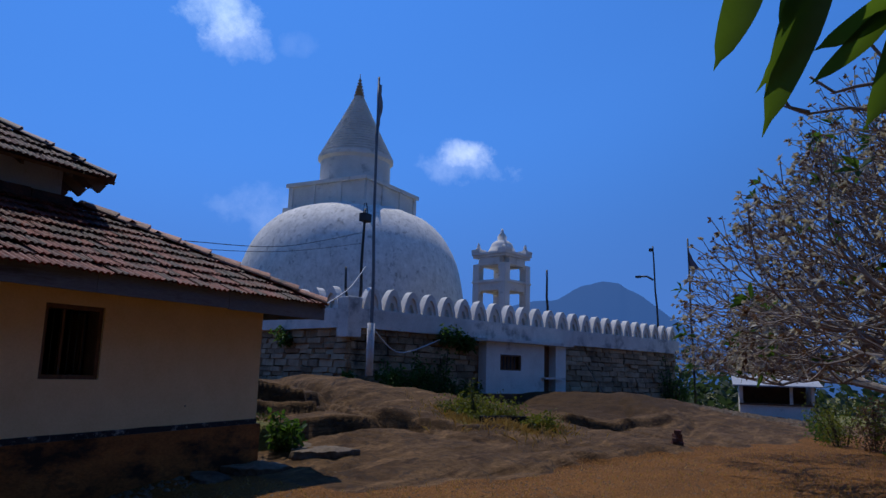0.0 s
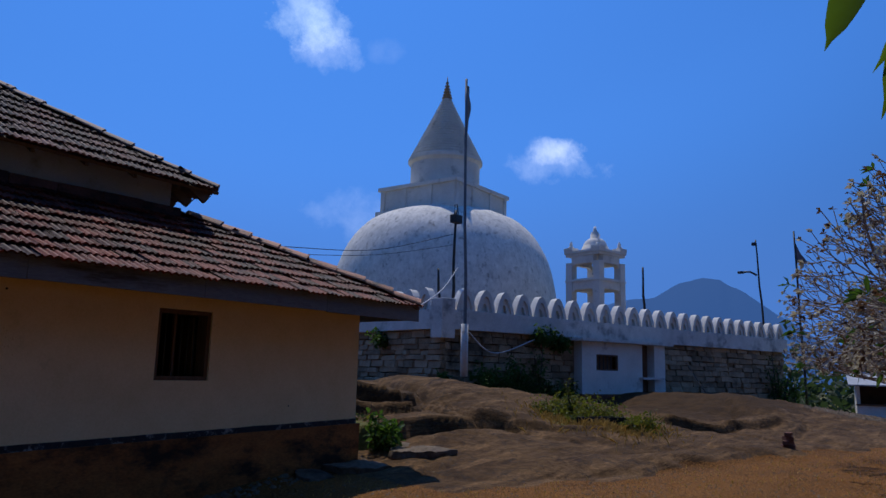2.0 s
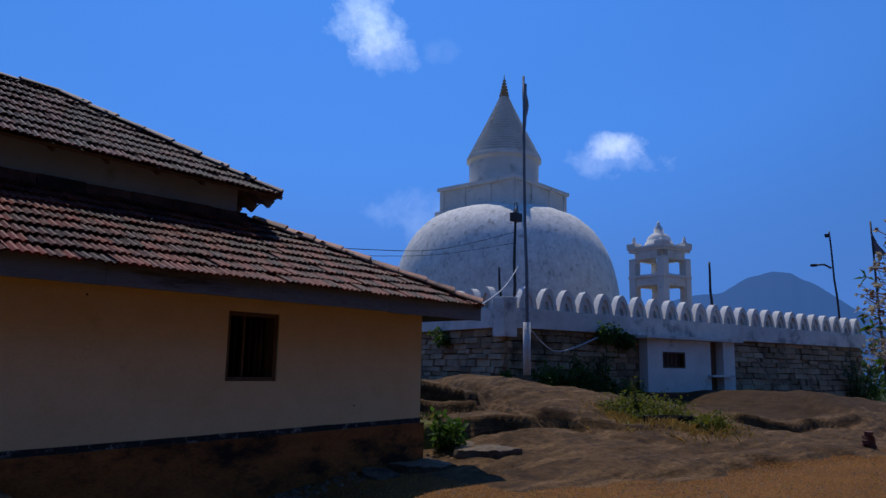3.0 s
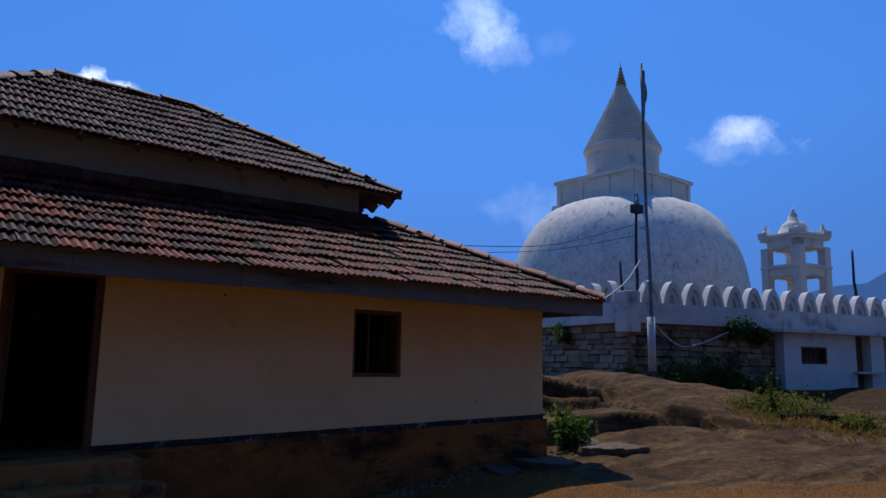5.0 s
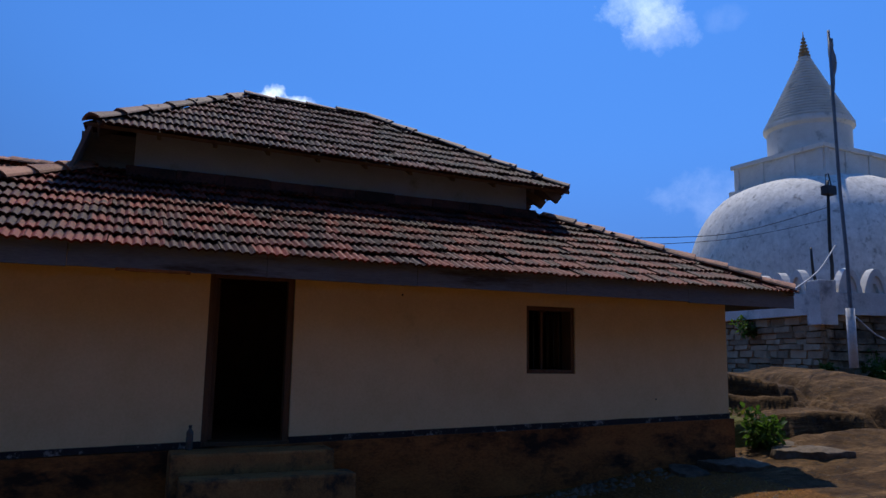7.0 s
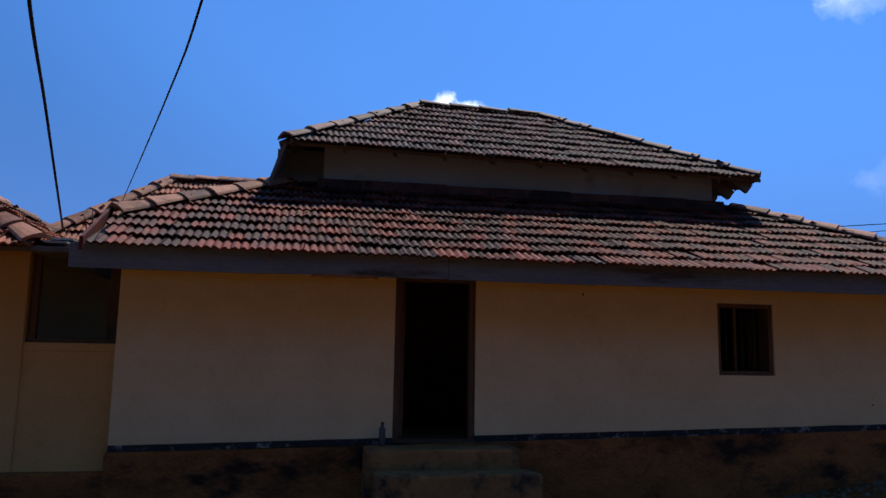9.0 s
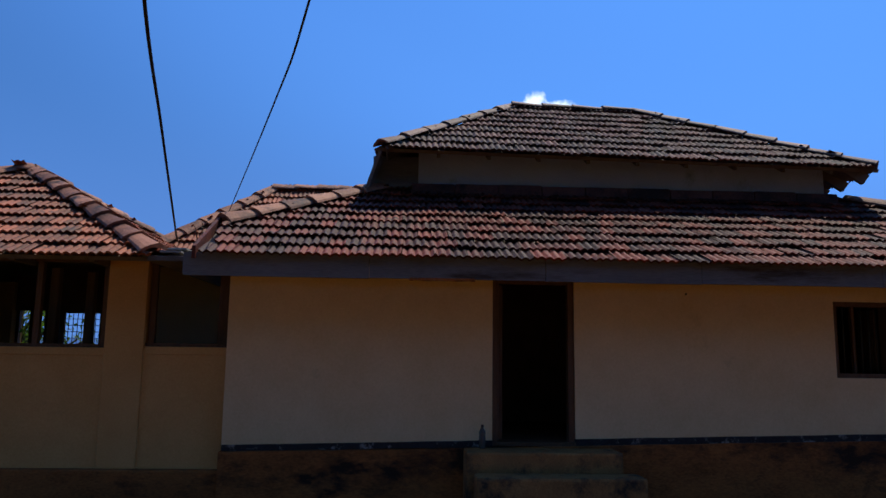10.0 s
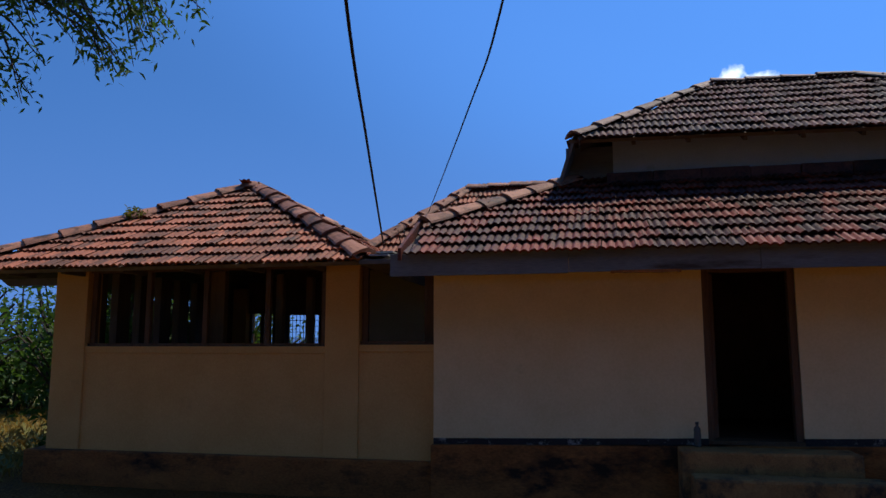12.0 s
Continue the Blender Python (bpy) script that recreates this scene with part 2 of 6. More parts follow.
M["bark"] = material("pale_frangipani_bark", (0.12, 0.098, 0.08), (0.36, 0.3, 0.25), 5, 0.85, 0.4, 30)
M["bark_dark"] = material("dark_tree_bark", (0.03, 0.024, 0.018), (0.09, 0.07, 0.055), 5, 0.9, 0.5, 30)
M["post_wood"] = material("pale_brown_post", (0.3, 0.17, 0.08), (0.5, 0.3, 0.15), 4, 0.7, 0.3, 60, stretch=(6, 6, 0.6))

def leaf_material(name, dark, light, through, rough=0.65, share=0.35):
    m = material(name, dark, light, 7, rough, 0.15, 30, vary=0.5)
    n, l = m.node_tree.nodes, m.node_tree.links
    b, out = n["Principled BSDF"], n["Material Output"]
    tr, mix = n.new("ShaderNodeBsdfTranslucent"), n.new("ShaderNodeMixShader")
    tr.inputs["Color"].default_value = (*through, 1)
    mix.inputs[0].default_value = share
    l.new(b.outputs[0], mix.inputs[1])
    l.new(tr.outputs[0], mix.inputs[2])
    l.new(mix.outputs[0], out.inputs["Surface"])
    return m

M["leaf_big"] = leaf_material("glossy_long_leaf", (0.014, 0.035, 0.008), (0.05, 0.095, 0.018), (0.13, 0.22, 0.015), 0.5, 0.5)
M["leaf"] = leaf_material("green_leaf", (0.02, 0.045, 0.01), (0.07, 0.12, 0.025), (0.1, 0.2, 0.02))
M["leaf_dry"] = leaf_material("dry_brown_leaf", (0.05, 0.032, 0.024), (0.16, 0.095, 0.065), (0.14, 0.075, 0.035))
M["weed"] = leaf_material("bright_weed_leaf", (0.032, 0.042, 0.006), (0.1, 0.112, 0.016), (0.2, 0.21, 0.02))
M["blossom"] = leaf_material("cream_blossom", (0.4, 0.36, 0.28), (0.62, 0.58, 0.48), (0.5, 0.45, 0.3))
M["grass"] = leaf_material("dry_grass_blade", (0.2, 0.12, 0.03), (0.42, 0.27, 0.07), (0.5, 0.32, 0.08))
M["far_leaf"] = leaf_material("far_foliage", (0.02, 0.035, 0.02), (0.06, 0.085, 0.045), (0.06, 0.1, 0.03))

# ground: gravel, bare rock and grass after two painted masks
gm = bpy.data.materials.new("yard_ground")
gm.use_nodes = True
gn, gl = gm.node_tree.nodes, gm.node_tree.links
gb = gn["Principled BSDF"]
gb.inputs["Roughness"].default_value, gb.inputs["Specular IOR Level"].default_value = 0.95, 0.15
gpos = gn.new("ShaderNodeNewGeometry").outputs["Position"]

def g_noise(scale, detail=6, rough=0.65):
    x = gn.new("ShaderNodeTexNoise")
    x.inputs["Scale"].default_value, x.inputs["Detail"].default_value, x.inputs["Roughness"].default_value = scale, detail, rough
    gl.new(gpos, x.inputs["Vector"])
    return x.outputs["Fac"]

def g_ramp(fac, stops):
    r = gn.new("ShaderNodeValToRGB")
    while len(r.color_ramp.elements) < len(stops):
        r.color_ramp.elements.new(0.5)
    for e, (p, c) in zip(r.color_ramp.elements, stops):
        e.position, e.color = p, (*c, 1)
    gl.new(fac, r.inputs[0])
    return r.outputs[0]

def g_mix(fac, a, b):
    x = gn.new("ShaderNodeMix")
    x.data_type = "RGBA"
    gl.new(fac, x.inputs["Factor"])
    gl.new(a, x.inputs[6])
    gl.new(b, x.inputs[7])
    return x.outputs[2]

def g_mask(name):
    a = gn.new("ShaderNodeAttribute")
    a.attribute_name = name
    s = gn.new("ShaderNodeMath")
    s.operation = "MULTIPLY_ADD"
    gl.new(g_noise(1.7), s.inputs[0])
    s.inputs[1].default_value = 1.1
    gl.new(a.outputs["Fac"], s.inputs[2])
    return g_ramp(s.outputs[0], [(0.93, (0, 0, 0)), (1.13, (1, 1, 1))])

gravel = g_mix(g_ramp(g_noise(22, 3), [(0.44, (0, 0, 0)), (0.56, (1, 1, 1))]), g_ramp(g_noise(0.9), [(0.35, (0.09, 0.033, 0.004)), (0.7, (0.21, 0.08, 0.009))]), g_ramp(g_noise(38, 3), [(0.42, (0.03, 0.013, 0.004)), (0.6, (0.28, 0.13, 0.034))]))
rockc = g_mix(g_ramp(g_noise(1.6, 9, 0.75), [(0.45, (0, 0, 0)), (0.62, (1, 1, 1))]), g_ramp(g_noise(7, 6), [(0.3, (0.048, 0.025, 0.0085)), (0.7, (0.13, 0.07, 0.026))]), g_ramp(g_noise(4, 7), [(0.35, (0.02, 0.0095, 0.0035)), (0.7, (0.07, 0.035, 0.013))]))
cracks = g_ramp(g_noise(1.0, 8, 0.6), [(0.491, (0, 0, 0)), (0.498, (1, 1, 1)), (0.502, (1, 1, 1)), (0.509, (0, 0, 0))])
streaks = gn.new("ShaderNodeTexNoise")
streaks.inputs["Scale"].default_value, streaks.inputs["Detail"].default_value, streaks.inputs["Roughness"].default_value = 1.0, 8, 0.7
smap = gn.new("ShaderNodeMapping")
smap.inputs["Scale"].default_value, smap.inputs["Rotation"].default_value = (0.5, 3.2, 6.0), (0, 0, radians(-28))
gl.new(gpos, smap.inputs["Vector"])
gl.new(smap.outputs[0], streaks.inputs["Vector"])
rockc = g_mix(g_ramp(streaks.outputs["Fac"], [(0.5, (0, 0, 0)), (0.6, (1, 1, 1))]), rockc, g_ramp(g_noise(9, 5), [(0.3, (0.07, 0.037, 0.015)), (0.7, (0.225, 0.127, 0.054))]))
rockc = g_mix(cracks, rockc, g_ramp(g_noise(12, 3), [(0.3, (0.02, 0.015, 0.011)), (0.7, (0.05, 0.036, 0.026))]))
earthc = g_ramp(g_noise(3, 7), [(0.3, (0.024, 0.012, 0.004)), (0.7, (0.07, 0.036, 0.012))])
grassc = g_ramp(g_noise(5, 6), [(0.3, (0.07, 0.08, 0.02)), (0.7, (0.2, 0.17, 0.055))])
gl.new(g_mix(g_mask("grass"), g_mix(g_mask("earth"), g_mix(g_mask("rock"), gravel, rockc), earthc), grassc), gb.inputs["Base Color"])
gbump = gn.new("ShaderNodeBump")
gbump.inputs["Strength"].default_value, gbump.inputs["Distance"].default_value = 0.7, 0.045
gadd = gn.new("ShaderNodeMath")
gadd.operation = "MULTIPLY_ADD"
gl.new(streaks.outputs["Fac"], gadd.inputs[0])
gadd.inputs[1].default_value = 2.5
grit = gn.new("ShaderNodeMath")
grit.operation = "MULTIPLY"
grit.inputs[1].default_value = 0.45
gl.new(g_noise(20, 8, 0.7), grit.inputs[0])
gl.new(grit.outputs[0], gadd.inputs[2])
gl.new(gadd.outputs[0], gbump.inputs["Height"])
gl.new(gbump.outputs[0], gb.inputs["Normal"])

# ---- builders ----
def part(name, bm, mat, parent=None, label="", smooth=False):
    me = bpy.data.meshes.new(name)
    bm.to_mesh(me)
    bm.free()
    if mat:
        me.materials.append(mat)
    if smooth:
        me.shade_smooth()
    ob = new(name, me)
    ob.parent = parent
    if label:
        tagged(ob, label)
    return ob

def raw(name, verts, faces, mat, parent=None, label="", smooth=False):
    me = bpy.data.meshes.new(name)
    me.from_pydata([tuple(v) for v in verts], [], faces)
    me.materials.append(mat)
    if smooth:
        me.shade_smooth()
    ob = new(name, me)
    ob.parent = parent
    if label:
        tagged(ob, label)
    return ob

def thing(name, at, label, category, group="", rz=0.0):
    e = new(name)
    e.empty_display_size = 0.1
    e.matrix_world = pose(*at, 0, 0, rz)
    return tagged(e, label, category, group)

def settle(e):
    """Keeps parts that were built in the yard's own coordinates where they are, under an Empty at the thing's base."""
    for c in e.children:
        c.matrix_parent_inverse = e.matrix_basis.inverted()

def add_box(bm, x0, y0, z0, x1, y1, z1, bevel=0.0):
    r = bmesh.ops.create_cube(bm, size=1.0, matrix=Matrix.LocRotScale(((x0 + x1) / 2, (y0 + y1) / 2, (z0 + z1) / 2), None, (x1 - x0, y1 - y0, z1 - z0)))
    if bevel:
        es = list({e for v in r["verts"] for e in v.link_edges})
        bmesh.ops.bevel(bm, geom=es, offset=bevel, segments=2, affect="EDGES", profile=0.6)
    return r["verts"]

def box(name, a, b, mat, parent=None, label="", bevel=0.0):
    bm = bmesh.new()
    add_box(bm, *a, *b, bevel)
    return part(name, bm, mat, parent, label)

def lathe(bm, rings, n=48, centre=(0, 0)):
    """A body turned from (radius, height) pairs."""
    loops = []
    for r, z in rings:
        loops.append([bm.verts.new((centre[0] + r * math.cos(2 * math.pi * i / n), centre[1] + r * math.sin(2 * math.pi * i / n), z)) for i in range(n)])
    for a, b in zip(loops, loops[1:]):
        for i in range(n):
            bm.faces.new((a[i], a[(i + 1) % n], b[(i + 1) % n], b[i]))
    bm.faces.new(loops[-1])
    bm.faces.new(list(reversed(loops[0])))

def tube_data(points, radii, n=6):
    """Vertices and faces of a tube through points."""
    vs, fs = [], []
    pts = [Vector(p) for p in points]
    for i, p in enumerate(pts):
        d = (pts[min(i + 1, len(pts) - 1)] - pts[max(i - 1, 0)]).normalized()
        u = d.orthogonal().normalized() if abs(d.z) > 0.99 else d.cross(Vector((0, 0, 1))).normalized()
        w = d.cross(u)
        for k in range(n):
            a = 2 * math.pi * k / n
            vs.append(p + (u * math.cos(a) + w * math.sin(a)) * radii[i])
    for i in range(len(pts) - 1):
        for k in range(n):
            fs.append((i * n + k, i * n + (k + 1) % n, (i + 1) * n + (k + 1) % n, (i + 1) * n + k))
    fs.append(tuple(range(n - 1, -1, -1)))
    fs.append(tuple(range((len(pts) - 1) * n, len(pts) * n)))
    return vs, fs

def tube(name, points, radii, mat, parent=None, label="", n=8):
    if not isinstance(radii, (list, tuple)):
        radii = [radii] * len(points)
    return raw(name, *tube_data(points, radii, n), mat, parent, label, smooth=True)

class Heap:
    """Collects many small pieces into one mesh."""
    def __init__(self):
        self.v, self.f = [], []
    def put(self, vs, fs):
        k = len(self.v)
        self.v += vs
        self.f += [tuple(i + k for i in f) for f in fs]
    def leaf(self, at, way, length, width, droop=0.2, side=None):
        way = way.normalized()
        s = way.cross(side if side else Vector((random.uniform(-1, 1), random.uniform(-1, 1), random.uniform(-1, 1)))).normalized()
        nrm = s.cross(way)
        mid = at + way * length * 0.5 + nrm * length * 0.06
        tip = at + way * length - Vector((0, 0, droop * length))
        self.put([at, mid + s * width / 2, tip, mid - s * width / 2], [(0, 1, 2), (0, 2, 3)])
    def done(self, name, mat, parent=None, label=""):
        return raw(name, self.v, self.f, mat, parent, label)

# ---- ground ----
WC, WD, WN = Vector((17.9, 12.76, 0)), Vector((0.9707, -0.2404, 0)), Vector((-0.2404, -0.9707, 0))

def smooth01(x):
    x = min(1.0, max(0.0, x))
    return x * x * (3 - 2 * x)

def foot(t):
    """Height of the terrace wall's foot along its run."""
    return float(np.interp(t, [-12, -6, 0, 2, 4.3, 6.3, 8.5, 14, 18, 21.6, 30], [1.3, 1.2, 1.0, 0.82, 0.3, 0.32, 0.75, 0.6, 0.2, -0.4, -0.5]))

def line_off(x, y, pts):
    """Distance from a bent line on the plan, positive to the left of its run, and how far along it (0 to 1)."""
    best, n = None, len(pts) - 1
    for i in range(n):
        ax, ay = pts[i]
        dx, dy = pts[i + 1][0] - ax, pts[i + 1][1] - ay
        k = min(1.0, max(0.0, ((x - ax) * dx + (y - ay) * dy) / (dx * dx + dy * dy)))
        ex, ey = x - ax - dx * k, y - ay - dy * k
        d = math.hypot(ex, ey)
        if best is None or d < best[0]:
            best = (d, 1 if dx * ey - dy * ex >= 0 else -1, (i + k) / n)
    return best[0] * best[1], best[2]

# broken rims of granite sheets: line, height at its start and end, how far the sheet reaches back
LEDGES = [
    ([(8.6, 10.4), (9.5, 9.5), (10.3, 8.75), (11.0, 8.3), (11.7, 8.6), (12.2, 9.3)], 0.42, 0.3, 2.6),
    ([(9.0, 8.9), (9.9, 8.3), (10.7, 7.85), (11.3, 7.9)], 0.22, 0.16, 1.0),
    ([(8.2, 7.2), (9.2, 6.85), (10.1, 6.75), (10.85, 6.5), (11.3, 6.7)], 0.34, 0.22, 1.5),
    ([(17.0, 5.2), (18.6, 4.3), (20.6, 3.7), (22.4, 3.5)], 0.24, 0.16, 1.6),
]
# whalebacks of bare rock: crest line, half width, height at its start and end
BACKS = [
    ([(15.6, 11.8), (14.5, 10.0), (13.7, 8.6), (12.7, 6.7), (12.8, 5.4)], 1.25, (0.22, 0.46, 0.14)),
    ([(17.8, 11.2), (16.8, 9.4), (15.5, 7.6), (14.6, 6.0)], 1.0, (0.06, 0.16, 0.1)),
    ([(12.35, 9.2), (11.8, 7.9), (11.5, 7.1), (11.8, 6.0), (12.5, 5.4), (13.3, 4.8)], 0.22, (0.13, 0.18, 0.05)),
    ([(9.4, 5.3), (11.4, 4.3), (14.4, 3.2), (17.5, 2.6)], 1.7, (0.08, 0.14, 0.1)),
    ([(10.6, 3.4), (12.6, 2.6), (15.0, 2.0)], 0.7, (0.05, 0.1, 0.05)),
    ([(19.6, 3.5), (22.4, 3.9), (24.8, 5.0)], 0.9, (0.1, 0.24, 0.16)),
]
def ground_z(x, y):
    p = Vector((x, y, 0))
    s, t = (p - WC).dot(WN), (p - WC).dot(WD)
    dist = math.hypot(x + 0.9, y + 2.2)
    z = -0.12 - 0.3 * smooth01((x - 20) / 20)
    if s < 11.6:
        k = smooth01(1 - max(s, 0.0) / 11.6)
        z += (foot(t) - z) * (0.35 * k + 0.65 * k ** 0.8) * smooth01((x - 7.0) / 3.0)
    wander = 0.9 * noise.noise(Vector((x * 0.45, y * 0.45, 4))) + 0.35 * noise.noise(Vector((x * 1.6, y * 1.6, 8)))
    rocky = smooth01((11.5 + wander - s) / 0.6) * smooth01((x - 6.4) / 1.2) * smooth01((27 - t) / 5)
    if rocky > 0 and s > -0.4:
        near = smooth01(s / 1.2)
        q = Vector((x * 0.3 + y * 0.12, y * 0.62 - x * 0.16, 0))
        lay = noise.noise(q * 1.1) + 0.5 * noise.noise(q * 2.7 + Vector((5, 2, 1)))
        step = math.floor(lay * 2.5) / 2.5 + smooth01((lay * 2.5 % 1.0) * 6.0) / 2.5
        z += rocky * near * (0.06 * step + 0.05 * lay + 0.005 * noise.noise(Vector((x * 3.2, y * 3.2, 3))))
        if x < 26:
            wob = 0.16 * noise.noise(Vector((x * 1.1, y * 1.1, 6))) + 0.02 * noise.noise(Vector((x * 4.0, y * 4.0, 2)))
            for pts, half, hs in BACKS:
                off, u = line_off(x, y, pts)
                off = abs(off + wob * min(1.0, half)) - half
                h = hs[0] + (hs[1] - hs[0]) * 2 * u if u < 0.5 else hs[1] + (hs[2] - hs[1]) * (2 * u - 1)
                if off < 0:
                    z += rocky * near * h * (1 - (off / half + 1) ** 2) ** 0.6
                if abs(off) < 0.3:
                    z -= rocky * near * 0.3 * h * smooth01(u / 0.1) * smooth01((1 - u) / 0.1) * math.exp(-(off / 0.1) ** 2)
            for pts, h0, h1, back in LEDGES:
                off, u = line_off(x, y, pts)
                off += wob
                ends = smooth01(u / 0.1) * smooth01((1 - u) / 0.12)
                if -0.5 < off < 0.1:
                    z -= near * ends * 0.45 * (h0 + (h1 - h0) * u) * math.exp(-((off + 0.12) / 0.13) ** 2)
                if off > -0.05:
                    z += near * (h0 + (h1 - h0) * u) * ends * min(1.0, (off + 0.05) / 0.09) * math.exp(-max(0.0, off) / back)
        # the earthy mound under the lean-to
        mx, my = (p - Vector((26.2, 6.2, 0))).dot(WD), (p - Vector((26.2, 6.2, 0))).dot(WN)
        z += 0.36 * near * math.exp(-(mx / 5.5) ** 2 - (my / 3.2) ** 2)
    else:
        z += 0.02 * noise.noise(Vector((x * 0.9, y * 0.9, 0)))
    z -= 0.22 * smooth01((y - 2.5) / 2.6) * smooth01((6.5 - x) / 2.5) * smooth01((16 - y) / 3)
    if t > 0.35 and s < -0.45 and t < 21.2 and s > -34:
        z = 2.6
    if dist > 52:
        z -= 38 * smooth01((dist - 52) / 160)
    return z, rocky

def axis_values(lo, hi, fine, reach):
    vals = list(np.arange(lo, hi, fine))
    step, v = fine, hi
    while v < reach:
        vals.append(v)
        step *= 1.35
        v += step
    vals.append(reach)
    step, v = fine, lo - fine
    while v > -reach:
        vals.insert(0, v)
        step *= 1.35
        v -= step
    vals.insert(0, -reach)
    return vals

gx, gy = axis_values(-10, 42, 0.25, 4600), axis_values(-5, 16, 0.22, 4600)
gx = [v for v in gx if not 7.4 < v < 19.9] + list(np.arange(7.5, 19.9, 0.06))
gy = [v for v in gy if not 2.4 < v < 11.6] + list(np.arange(2.5, 11.6, 0.06))
gx.sort()
gy.sort()
gverts, rock_mask, grass_mask, earth_mask = [], [], [], []
for y in gy:
    for x in gx:
        z, rk = ground_z(x, y)
        gverts.append((x, y, z))
        rock_mask.append(rk)
        t_, s_ = (Vector((x, y, 0)) - WC).dot(WD), (Vector((x, y, 0)) - WC).dot(WN)
        d_ = math.hypot(x + 0.9, y + 2.2)
        tuft = max(0.0, 1 - math.hypot((x - 14.9) / 2.6, (y - 5.6) / 1.1))
        near_corner = 0.8 * max(0.0, 1 - math.hypot((x - 8.7) / 0.8, (y - 7.4) / 0.9))
        earth_mask.append(max(1.3 * math.exp(-(((x - 25) / 5.5) ** 2 + ((y - 6.6) / 2.6) ** 2)), 1.2 * math.exp(-(((t_ - 5.5) / 4.0) ** 2 + ((s_ - 2.0) / 3.2) ** 2))))
        grass_mask.append(max(smooth01((-9.2 - x) / 1.2), smooth01((d_ - 36) / 6) * 0.9, min(1.0, 1.6 * tuft), near_corner, smooth01((y - 14) / 6) * smooth01((8 - x) / 4)))
nx = len(gx)
ground = raw("ground", gverts, [(j * nx + i, j * nx + i + 1, (j + 1) * nx + i + 1, (j + 1) * nx + i) for j in range(len(gy) - 1) for i in range(nx - 1)], gm, smooth=True)
for key, values in (("rock", rock_mask), ("grass", grass_mask), ("earth", earth_mask)):
    ground.data.attributes.new(key, "FLOAT", "POINT").data.foreach_set("value", values)
tagged(ground, "orange gravel yard running into bare granite slabs and dry grass", "ground", kind="structure")

# ---- roofs ----
TILE_W, COURSE = 0.18, 0.33

def tile_mesh(mat):
    """One interlocking clay tile with two rolls and a drip edge; x across, y up the slope, origin at its lower middle."""
    n, vs, fs = 13, [], []
    for row, (y, lift) in enumerate(((-0.035, 0.045), (COURSE + 0.03, 0.0))):
        for i in range(n):
            u = i / (n - 1)
            wave = 0.0125 * math.cos(4 * math.pi * u - 0.5 * math.sin(4 * math.pi * u))
            vs.append(((u - 0.5) * TILE_W * 1.015, y, lift + wave))
    for i in range(n):
        vs.append((vs[i][0], vs[i][1] + 0.006, vs[i][2] - 0.026))
    fs = [(i, i + 1, n + i + 1, n + i) for i in range(n - 1)] + [(2 * n + i, 2 * n + i + 1, i + 1, i) for i in range(n - 1)]
    me = bpy.data.meshes.new("roof_tile")
    me.from_pydata(vs, [], fs)
    me.materials.append(mat)
    return me

def slope_frame(p, q, up):
    """The pose of a roof slope: origin p, x along the eave to q, y up towards the point up."""
    x = (q - p).normalized()
    y = (up - p) - x * (up - p).dot(x)
    y.normalize()
    z = x.cross(y)
    return Matrix.Translation(p) @ Matrix((x, y, z)).transposed().to_4x4()

